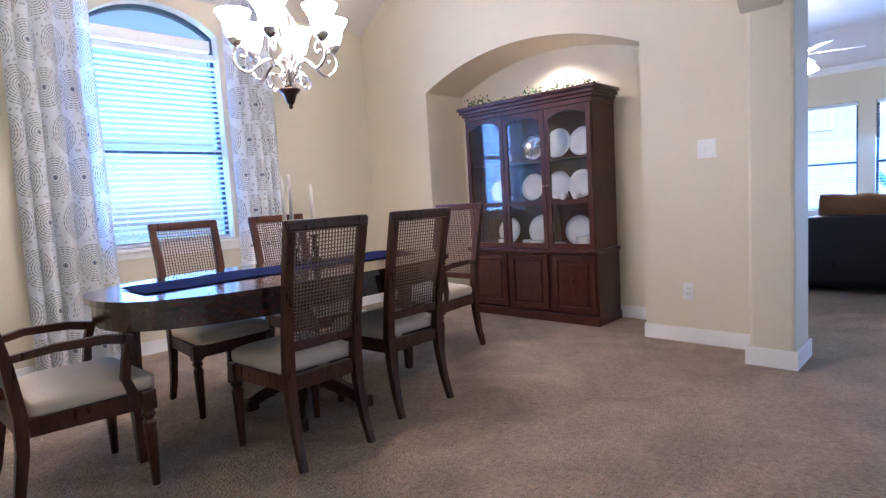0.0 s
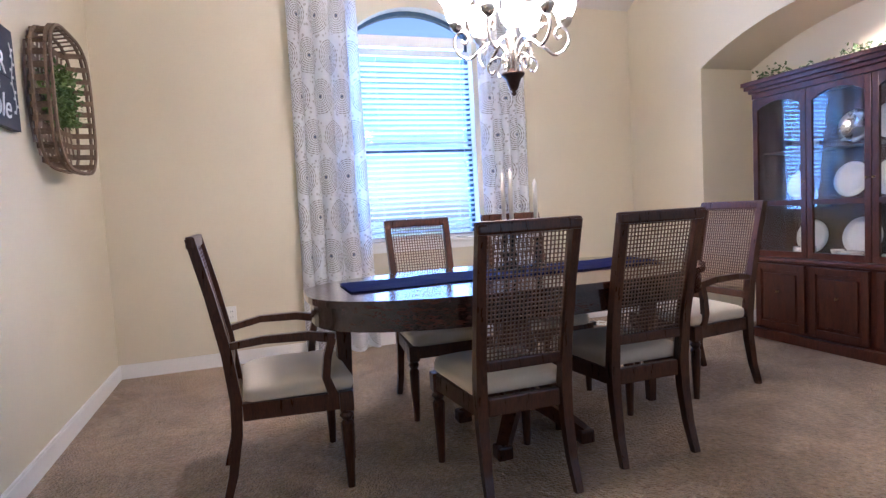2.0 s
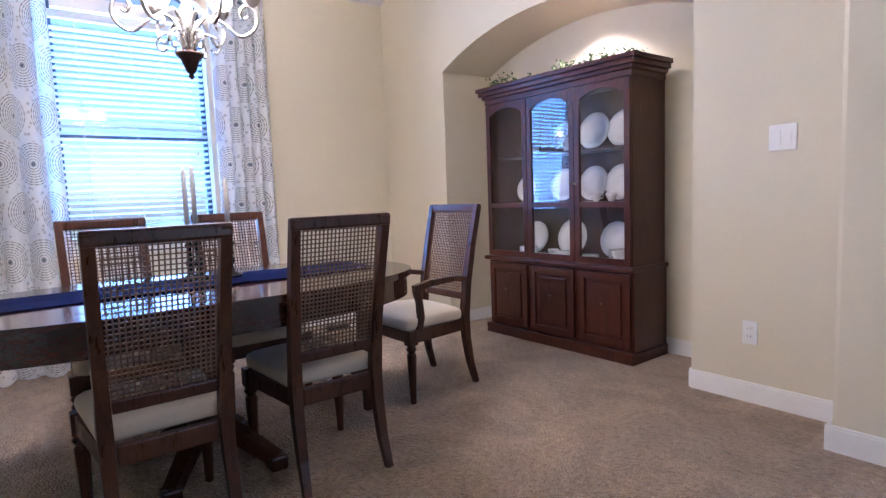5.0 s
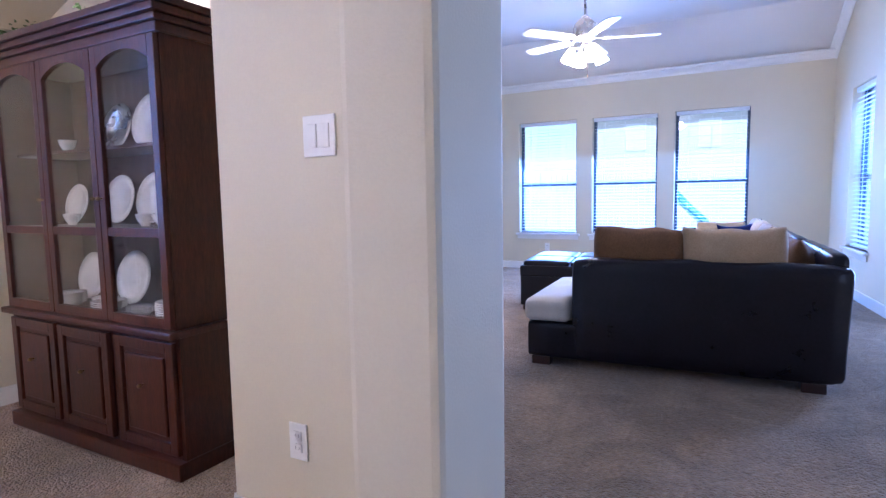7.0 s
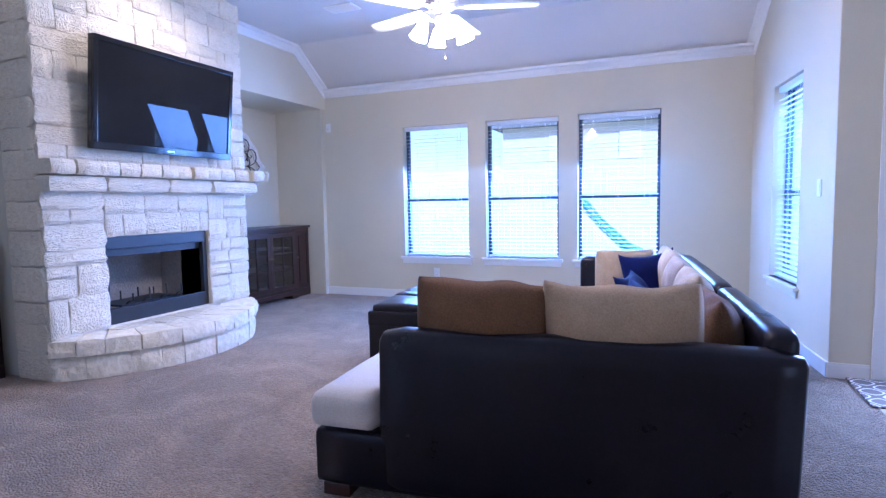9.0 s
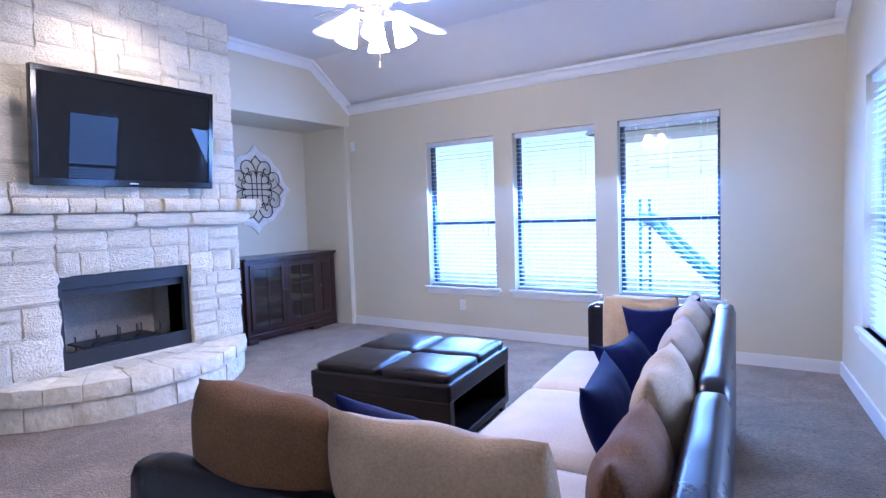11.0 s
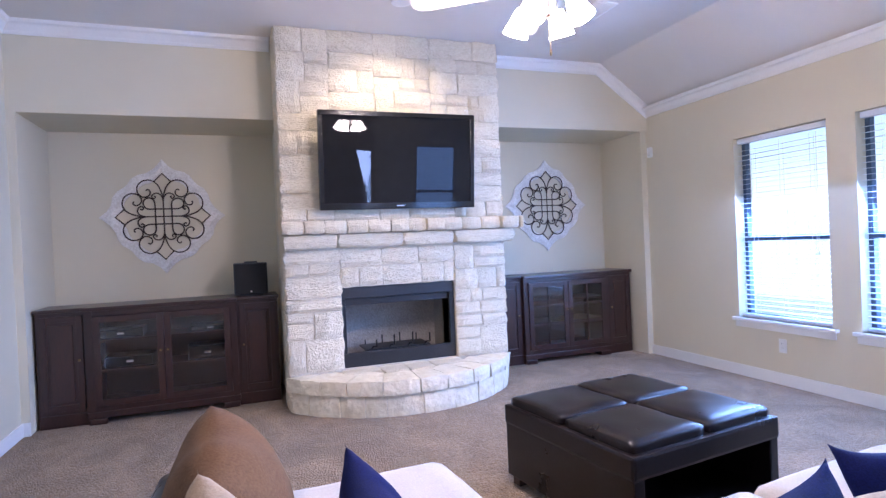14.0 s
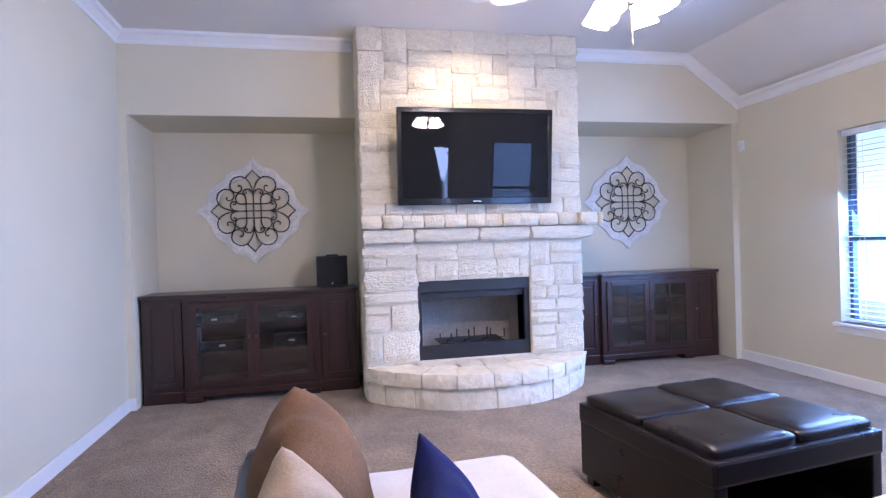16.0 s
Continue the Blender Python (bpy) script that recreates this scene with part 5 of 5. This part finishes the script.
def television():
    t = thing("television", pose(-3.06, 7.832, 2.012, 0, 0, 90) @ pose(0, 0, 0, 6, 0, 0), "large black flat television tilted forward on the chimney breast", "television")
    w, h = 1.33, 0.79
    part("body", solid(-w / 2, w / 2, 0.0, 0.05, -h / 2, h / 2, 0.008), GLOSSBLACK, t)
    bm = bmesh.new()
    b = 0.038
    for a in ((-w / 2, w / 2, -h / 2, -h / 2 + 0.055), (-w / 2, w / 2, h / 2 - b, h / 2), (-w / 2, -w / 2 + b, -h / 2 + 0.055, h / 2 - b), (w / 2 - b, w / 2, -h / 2 + 0.055, h / 2 - b)):
        box(bm, a[0], a[1], -0.012, 0.002, a[2], a[3], 0.004)
    part("bezel", bm, GLOSSBLACK, t, "glossy black bezel")
    part("screen", solid(-w / 2 + b, w / 2 - b, -0.003, 0.001, -h / 2 + 0.055, h / 2 - b), SCREEN, t, "dark switched-off screen")
    part("badge", solid(-0.035, 0.035, -0.0135, -0.012, -h / 2 + 0.022, -h / 2 + 0.032), NICKEL, t, "small silver maker's badge")
    part("wall_bracket", solid(-0.25, 0.25, 0.05, 0.12, -0.2, 0.2), BLACK, t)


television()


def media_cabinet(y0, y1, front, label, doors):
    """A breakfront console: lower wings with panel doors, a deeper middle with glazed doors. Local x along the wall, front towards -y."""
    W, H, D = y1 - y0, 0.93, 0.42
    c = thing("media_cabinet", pose(front, y0, 0, 0, 0, 90), label, "cabinet", "cabinets beside the fireplace")
    wing = W * 0.19
    m0, m1 = wing, W - wing
    for a, b, o in ((0, m0, 0.03), (m1, W, 0.03)):
        bm = bmesh.new()
        box(bm, a, b, o, D, 0.10, H - 0.03)
        w = part("wing", bm, ESPRESSO, c)
        bm = bmesh.new()
        panel_door(bm, a + 0.025, b - 0.025, 0.13, H - 0.06, o, 0.018, 0.045)
        d = part("wing_door", bm, ESPRESSO, w, "framed panel door")
        knob(d, b - 0.05 if a == 0 else a + 0.05, o - 0.016, 0.52, BRASS, 0.010)
        part("wing_plinth", solid(a, b, o - 0.008, D, 0.0, 0.10, 0.006), ESPRESSO, w)
    bm = bmesh.new()
    box(bm, m0, m0 + 0.05, -0.02, D, 0.10, H - 0.03)
    box(bm, m1 - 0.05, m1, -0.02, D, 0.10, H - 0.03)
    box(bm, m0 + 0.05, m1 - 0.05, D - 0.02, D, 0.10, H - 0.03)
    box(bm, m0 + 0.05, m1 - 0.05, -0.015, D - 0.02, 0.10, 0.14)
    box(bm, m0 + 0.05, m1 - 0.05, -0.015, D - 0.02, H - 0.07, H - 0.03)
    part("middle_body", bm, ESPRESSO, c)
    for z in (0.40, 0.64):
        part("shelf", solid(m0 + 0.05, m1 - 0.05, 0.03, D - 0.02, z, z + 0.018), ESPRESSO, c)
    bm = bmesh.new()
    box(bm, m0 - 0.008, m1 + 0.008, -0.03, D, 0.05, 0.10, 0.006)
    for x in (m0, m1 - 0.13):
        box(bm, x, x + 0.13, -0.03, 0.12, 0.0, 0.05, 0.012)
    part("middle_plinth", bm, ESPRESSO, c)
    mid = (m0 + m1) / 2
    for a, b, s in ((m0 + 0.052, mid - 0.002, 1), (mid + 0.002, m1 - 0.052, -1)):
        z0, z1, r = 0.145, H - 0.075, 0.05
        bm = bmesh.new()
        for q in ((a, a + r, z0, z1), (b - r, b, z0, z1), (a + r, b - r, z0, z0 + r), (a + r, b - r, z1 - r, z1)):
            box(bm, q[0], q[1], -0.036, -0.016, q[2], q[3], 0.003)
        d = part("glass_door", bm, ESPRESSO, c, "glazed door")
        if doors:
            bm = bmesh.new()
            box(bm, (a + b) / 2 - 0.008, (a + b) / 2 + 0.008, -0.034, -0.02, z0 + r, z1 - r)
            for k in (1, 2):
                z = z0 + r + (z1 - z0 - 2 * r) * k / 3
                box(bm, a + r, (a + b) / 2 - 0.008, -0.034, -0.02, z - 0.008, z + 0.008)
                box(bm, (a + b) / 2 + 0.008, b - r, -0.034, -0.02, z - 0.008, z + 0.008)
            part("glazing_bar", bm, ESPRESSO, d)
        part("pane", solid(a + r - 0.004, b - r + 0.004, -0.028, -0.024, z0 + r - 0.004, z1 - r + 0.004), GLASS, d).visible_shadow = False
        knob(d, b - 0.025 if s > 0 else a + 0.025, -0.036, 0.55, BRASS, 0.010)
    bm = bmesh.new()
    box(bm, -0.012, m0 - 0.01, 0.0, D, H - 0.03, H, 0.008)
    box(bm, m0 - 0.01, m1 + 0.01, -0.05, D, H - 0.03, H, 0.008)
    box(bm, m1 + 0.01, W + 0.012, 0.0, D, H - 0.03, H, 0.008)
    part("top", bm, ESPRESSO, c, "moulded top")
    return c


media_cabinet(5.035, 6.84, -3.68, "long espresso wood console with two glazed doors", False)
media_cabinet(9.00, 10.70, -3.83, "espresso wood console with barred glass doors", True)
for k, (y, z, w, h) in enumerate(((5.60, 0.66, 0.34, 0.07), (5.66, 0.42, 0.36, 0.09), (6.28, 0.66, 0.30, 0.05), (6.25, 0.42, 0.30, 0.12))):
    d = thing("media_player", pose(-3.86, y, z), "black media box on the console's shelf", "media player", "boxes in the console")
    part("case", solid(-0.12, 0.10, -w / 2, w / 2, 0, h, 0.004), BLACK, d)
    part("front_panel", solid(0.10, 0.106, -w / 2 + 0.01, w / 2 - 0.01, 0.008, h - 0.008), GLOSSBLACK, d)
    part("display", solid(0.106, 0.107, -0.02, 0.03, h * 0.4, h * 0.6), NICKEL, d)

sp = thing("speaker", pose(-3.86, 6.63, 0.93), "black box loudspeaker on the console beside the chimney", "speaker")
part("cabinet_box", solid(-0.12, 0.10, -0.14, 0.14, 0.008, 0.285, 0.008), BLACK, sp)
part("grille", solid(0.10, 0.112, -0.13, 0.13, 0.02, 0.275, 0.004), surface("speaker_cloth", (0.008, 0.008, 0.009), (0.016, 0.016, 0.017), 0.95, 10, 300, 0.5, 0.002), sp)
part("top_lid", solid(-0.05, 0.06, -0.05, 0.06, 0.285, 0.299, 0.003), BLACK, sp)
part("foot", solid(-0.10, 0.08, -0.10, 0.10, 0.0, 0.008), BLACK, sp)
part("badge", solid(0.112, 0.1135, -0.008, 0.008, 0.03, 0.045), NICKEL, sp)


def wall_art(m):
    a = thing("wall_medallion", m, "whitewashed wood medallion with wrought iron scrollwork on the wall", "wall art", "medallions beside the fireplace")

    def outline(s, n=14):
        """Four points joined by ogee curves."""
        pts = []
        for q in range(4):
            base = [(0.0, 0.53), (0.055, 0.465), (0.11, 0.43), (0.18, 0.415), (0.235, 0.375), (0.27, 0.32), (0.30, 0.29), (0.35, 0.26), (0.385, 0.205), (0.40, 0.14), (0.44, 0.075), (0.49, 0.03)]
            c, d = math.cos(radians(-90 * q)), math.sin(radians(-90 * q))
            pts += [(s * (x * c - z * d), s * (x * d + z * c)) for x, z in base]
        return pts
    o, i = outline(1.0), outline(0.77)
    bm = bmesh.new()
    n = len(o)
    rings = [[bm.verts.new((x, y, z)) for x, z in q] for q, y in ((o, 0.0), (o, -0.016), (outline(0.89), -0.026), (i, -0.018), (i, 0.0))]
    for r in range(5):
        for k in range(n):
            p, q = rings[r], rings[(r + 1) % 5]
            bm.faces.new((p[k], p[(k + 1) % n], q[(k + 1) % n], q[k]))
    part("board", bm, ARTWOOD, a, "distressed white carved board")
    R = 0.006

    def rod(pts, closed=False):
        bm = bmesh.new()
        tube(bm, [(1.22 * x, -0.030, 1.22 * z) for x, z in pts], R, 6, None, closed)
        part("rod", bm, IRON, a)
    for q in range(4):
        c, d = math.cos(radians(90 * q)), math.sin(radians(90 * q))

        def turn(pts):
            return [(x * c - z * d, x * d + z * c) for x, z in pts]
        rod(turn([(-0.06, 0.262), (0, 0.325), (0.06, 0.262)]))
        rod(turn([(0, 0), (0, 0.16)]))
        for s in (-1, 1):
            heart = [(0, 0.15), (0.012, 0.19), (0.03, 0.232), (0.06, 0.264), (0.10, 0.276), (0.145, 0.262), (0.172, 0.225), (0.17, 0.18), (0.145, 0.152), (0.115, 0.148), (0.09, 0.165), (0.086, 0.19), (0.10, 0.205), (0.115, 0.197)]
            rod(turn([(s * x, z) for x, z in ease(heart)]))
            curl = [(0, 0.12), (0.01, 0.155), (0.035, 0.176), (0.065, 0.170), (0.078, 0.150), (0.065, 0.135), (0.052, 0.145), (0.058, 0.156)]
            rod(turn([(s * x, z) for x, z in ease(curl, 3)]))
        rod(turn(ease([(0, 0.057), (0.05, 0.057), (0.10, 0.058), (0.13, 0.07), (0.142, 0.098), (0.13, 0.125), (0.10, 0.137), (0.07, 0.125), (0.057, 0.10), (0.057, 0.05), (0.057, 0)], 3)))


wall_art(pose(BX + 0.004, 5.905, 1.675, 0, 0, 90))
wall_art(pose(BX + 0.004, 9.94, 1.70, 0, 0, 90))

sensor = thing("alarm_sensor", pose(-3.54, GY, 2.20), "small white alarm sensor high on the wall", "sensor")
part("case", solid(-0.03, 0.03, -0.035, 0, -0.055, 0.055, 0.012), WHITE, sensor)
part("lens", solid(-0.02, 0.02, -0.039, -0.034, -0.035, 0.0, 0.004), CHINA, sensor)


def ottoman():
    o = thing("storage_ottoman", pose(-0.915, 8.39, 0, 0, 0, 7.5), "square brown leather ottoman with four tray cushions and open shelf", "ottoman")
    w, d, h = 0.46, 0.465, 0.43
    bm = bmesh.new()
    box(bm, -w, w, -d, -d + 0.06, 0.05, 0.33, 0.008)
    box(bm, -w, w, d - 0.06, d, 0.05, 0.33, 0.008)
    box(bm, -w, -w + 0.06, -d + 0.06, d - 0.06, 0.05, 0.33)
    box(bm, -w + 0.06, w, -d + 0.06, d - 0.06, 0.05, 0.10)
    part("body", bm, BROWNL, o)
    bm = bmesh.new()
    box(bm, -w - 0.006, w + 0.006, -d - 0.006, d + 0.006, 0.325, h, 0.016)
    part("rim", bm, BROWNL, o, "padded leather rim")
    part("shelf_edge", solid(w - 0.02, w + 0.006, -d + 0.05, d - 0.05, 0.06, 0.105, 0.008), BROWNL, o)
    for x in (-1, 1):
        for y in (-1, 1):
            a, b = sorted((x * 0.008, x * (w - 0.018)))
            c, e = sorted((y * 0.008, y * (d - 0.018)))
            cu = part("tray_cushion", soft_block(a, b, c, e, h - 0.02, h + 0.045, 0.022, x + 2 * y, 0.012, 12), BROWNL, o, "padded tray cushion", True)
            bm = bmesh.new()
            box(bm, a + 0.01, b - 0.01, c + 0.01, e - 0.01, h + 0.001, h + 0.012)
            part("piping", bm, LEATHER, cu)
            part("foot", solid(x * (w - 0.05) - 0.03, x * (w - 0.05) + 0.03, y * (d - 0.05) - 0.03, y * (d - 0.05) + 0.03, 0, 0.05, 0.004), ESPRESSO, o)


ottoman()


def sofa():
    a = thing("chaise_sofa", C, "dark leather sectional sofa piece with cream seat and chaise end", "sofa", "sectional sofa")
    part("base", soft_block(0.0, 1.70, 0.012, 1.02, 0.05, 0.29, 0.03, 1, 0, 10), LEATHER, a, "dark leather base", True)
    bm = soft_block(0.285, 1.745, 0.0, 0.14, 0.052, 0.70, 0.055, 2, 0.006, 14)
    for v in bm.verts:
        v.co.y += 0.05 * max(0.0, v.co.z - 0.30)
        v.co.x += 0.05 * max(0.0, v.co.z - 0.20) * (1 if v.co.x > 1.2 else 0)
    part("backrest", bm, LEATHER, a, "dark leather back with a rounded top", True)
    bm = soft_block(-0.02, 0.70, 0.0, 1.06, 0.285, 0.435, 0.05, 3, 0.025, 18)
    for v in bm.verts:
        if v.co.x > 0.27:
            v.co.y = max(v.co.y, 0.165)
    part("chaise_cushion", bm, SUEDE, a, "cream suede chaise cushion", True)
    part("seat_cushion", soft_block(0.705, 1.64, 0.165, 1.04, 0.285, 0.435, 0.05, 4, 0.025, 16), SUEDE, a, "cream suede seat cushion", True)
    for x, y in ((0.09, 0.08), (1.60, 0.08), (0.10, 0.94)):
        part("foot", solid(x - 0.06, x + 0.06, y - 0.05, y + 0.05, 0, 0.055, 0.006), ESPRESSO, a)
    b = thing("corner_sofa", S, "long dark leather sectional sofa piece with cream seats and padded arm", "sofa", "sectional sofa")
    part("base", soft_block(-0.93, 0.0, 1.12, 2.95, 0.07, 0.30, 0.03, 5, 0, 10), LEATHER, b, "", True)
    for y0, y1 in ((0.16, 1.18), (1.185, 2.95)):
        part("backrest", soft_block(-0.11, 0.0, y0, y1, 0.26, 0.76, 0.04, 6 + y0, 0.004, 12), LEATHER, b, "dark leather back with a rounded top", True)
    part("armrest", soft_block(-0.85, -0.115, 2.80, 2.95, 0.26, 0.74, 0.045, 7, 0.004, 12), LEATHER, b, "dark leather end arm", True)
    for k, (y0, y1) in enumerate(((1.14, 1.95), (1.96, 2.79))):
        part("seat_cushion", soft_block(-0.95, -0.09, y0, y1, 0.295, 0.445, 0.05, 8 + k, 0.03, 16), SUEDE, b, "cream suede seat cushion", True)
    for x, y in ((-0.84, 2.87), (-0.08, 2.87), (-0.08, 1.1)):
        part("foot", solid(x - 0.05, x + 0.05, y - 0.05, y + 0.05, 0, 0.075, 0.006), ESPRESSO, b)


C = pose(-0.64, 6.24, 0, 0, 0, 4.5)
S = pose(1.12, 6.30, 0, 0, 0, 5.6)
sofa()


def pillow(m, w, h, t, mat, label, seed):
    navy = mat is NAVY
    ob = ob_from("throw_pillow", cushion(w, h, t, seed, 0.03 if navy else 0.012, not navy, 28, 0.016 if navy else 0.020), mat, True)
    ob.matrix_basis = m
    tagged(ob, label, "pillow", "pillows on the sofa")


pillow(pose(0.0, 6.55, 0.440, 11, 2.5, 2), 0.56, 0.45, 0.29, BROWN, "large brown suede cushion leaning on the sofa's back", 1)
pillow(pose(0.54, 6.56, 0.440, 10, -1.5, 5), 0.56, 0.46, 0.25, TAN, "large tan suede cushion leaning on the sofa's back", 2)
pillow(pose(-0.02, 6.70, 0.440, 38, 0, -4), 0.38, 0.26, 0.12, SUEDE, "pale suede cushion tucked on the chaise", 3)
pillow(pose(0.20, 6.90, 0.440, 22, 0, -8), 0.48, 0.35, 0.17, NAVY, "navy blue square pillow on the chaise seat", 4)
for y, mat, w, h, label, seed in ((0.60, BROWN, 0.52, 0.40, "brown suede back cushion in the sofa's corner", 10), (1.21, CREAM, 0.64, 0.42, "cream suede back cushion on the sofa", 11),
        (1.80, TAUPE, 0.58, 0.42, "taupe suede back cushion on the sofa", 12), (2.30, CREAM, 0.52, 0.43, "cream suede back cushion by the sofa's arm", 13), (2.66, TAUPE, 0.40, 0.42, "taupe suede back cushion at the sofa's end", 14)):
    pillow(S @ pose(-0.185, y, 0.440, 4, 0, -90), w, h - 0.03, 0.19, mat, label, seed)
pillow(S @ pose(-0.37, 1.38, 0.440, 20, 0, -86), 0.58, 0.29, 0.16, NAVY, "navy blue pillow leaning on the back cushions", 21)
pillow(S @ pose(-0.36, 1.98, 0.440, 34, 0, -106), 0.42, 0.30, 0.15, NAVY, "navy blue pillow in the middle of the sofa", 22)
pillow(S @ pose(-0.51, 2.71, 0.440, 4, 0, 180), 0.44, 0.36, 0.14, CREAM, "cream suede pillow against the sofa's arm", 24)
pillow(S @ pose(-0.30, 2.45, 0.440, 12, 6, 202), 0.42, 0.36, 0.14, NAVY, "navy blue pillow at the sofa's end", 25)


def fan():
    f = thing("ceiling_fan", pose(-0.70, 7.86, 2.44), "white five-blade ceiling fan with lit glass shades", "ceiling fan")
    bm = bmesh.new()
    lathe(bm, [(0.012, 0.20), (0.012, TOP - 2.44 - 0.06), (0.05, TOP - 2.44 - 0.05), (0.06, TOP - 2.44)], 14)
    part("downrod", bm, NICKEL, f, "", True)
    bm = bmesh.new()
    lathe(bm, [(0.03, -0.02), (0.09, 0.0), (0.105, 0.04), (0.10, 0.12), (0.06, 0.16), (0.02, 0.20)], 24)
    part("motor_housing", bm, NICKEL, f, "brushed nickel motor housing", True)
    for k in range(5):
        r = 18 + 72 * k
        m = pose(0, 0, 0, 0, 0, r)
        bm = bmesh.new()
        prism(bm, [(0.15, -0.05), (0.56, -0.07), (0.60, -0.06), (0.62, -0.03), (0.62, 0.03), (0.60, 0.06), (0.56, 0.07), (0.15, 0.05)], -0.004, 0.004, "z")
        b = part("blade", bm, BLADE, f, "", False, m @ pose(0, 0, 0, 9))
        bm = bmesh.new()
        box(bm, 0.07, 0.21, -0.018, 0.018, -0.002, 0.012, 0.003)
        part("blade_iron", bm, NICKEL, b)
    bm = bmesh.new()
    lathe(bm, [(0.012, -0.16), (0.03, -0.15), (0.045, -0.11), (0.05, -0.06), (0.035, -0.02)], 18)
    part("light_kit", bm, NICKEL, f, "", True)
    for k in range(4):
        r = radians(35 + 90 * k)
        c, s = math.cos(r), math.sin(r)
        bm = bmesh.new()
        tube(bm, [(0.04 * c, 0.04 * s, -0.08), (0.09 * c, 0.09 * s, -0.075), (0.115 * c, 0.115 * s, -0.095)], 0.009, 6)
        a = part("light_arm", bm, NICKEL, f)
        bm = bmesh.new()
        lathe(bm, [(0.024, 0.0), (0.032, -0.02), (0.042, -0.06), (0.058, -0.115), (0.055, -0.115), (0.036, -0.055), (0.022, -0.01)], 18)
        part("shade", bm, FAN_GLOW, a, "lit frosted bell shade", True, pose(0.115 * c, 0.115 * s, -0.09, 0, 0, 0) @ pose(0, 0, 0, 22 * s, -22 * c, 0))
    bm = bmesh.new()
    tube(bm, [(0.02, 0.0, -0.16), (0.021, 0, -0.30)], 0.0014, 4)
    lathe(bm, [(0.003, -0.33), (0.006, -0.32), (0.003, -0.30)], 8, (0.021, 0, 0))
    part("pull_chain", bm, BRASS, f)


fan()
v = thing("ceiling_vent", pose(-2.35, 9.3, TOP - 0.012), "white slatted air vent in the ceiling", "vent")
part("frame", solid(-0.16, 0.16, -0.10, 0.10, 0.0, 0.012, 0.003), TRIM, v)
for k in range(7):
    part("slat", solid(-0.14, 0.14, -0.078 + 0.024 * k, -0.066 + 0.024 * k, -0.006, 0.002), TRIM, v)
rug = ob_from("door_mat", solid(-0.45, 0.45, -0.28, 0.28, 0.0, 0.012, 0.004), RUG)
rug.matrix_basis = pose(2.20, 8.44, 0.002)
tagged(rug, "brown and cream trellis pattern mat by the door", "door mat")


def slide():
    s = thing("play_slide", pose(0.0, 14.2, -0.14, 0, 0, 0), "teal plastic play slide on the lawn outside", "slide")
    teal = surface("teal_plastic", (0.03, 0.22, 0.25), (0.04, 0.27, 0.30), 0.4, 4, 40, 0.05, 0.002)
    bm = bmesh.new()
    prof = [(-0.9, 1.30), (-0.75, 1.22), (-0.45, 0.88), (-0.05, 0.50), (0.45, 0.26), (1.4, 0.16)]
    for o in (-0.25, 0.25):
        tube(bm, [(x, o, z + 0.08) for x, z in prof], 0.04, 8)
    for (x0, z0), (x1, z1) in zip(prof, prof[1:]):
        v = [bm.verts.new(p) for p in ((x0, -0.25, z0), (x0, 0.25, z0), (x1, 0.25, z1), (x1, -0.25, z1), (x0, -0.25, z0 - 0.03), (x0, 0.25, z0 - 0.03), (x1, 0.25, z1 - 0.03), (x1, -0.25, z1 - 0.03))]
        for f in ((0, 1, 2, 3), (7, 6, 5, 4)):
            bm.faces.new([v[i] for i in f])
    part("chute", bm, teal, s)
    for o in (-0.28, 0.28):
        bm = bmesh.new()
        tube(bm, [(-0.9, o, 0), (-0.9, o, 1.6)], 0.022, 8)
        part("post", bm, teal, s)
    bm = bmesh.new()
    box(bm, 1.3, 1.42, -0.25, 0.25, 0.0, 0.13)
    part("end_support", bm, teal, s)
    for z in (0.4, 0.8, 1.2):
        bm = bmesh.new()
        tube(bm, [(-0.9, -0.28, z), (-0.9, 0.28, z)], 0.02, 8)
        part("rung", bm, teal, s)


slide()
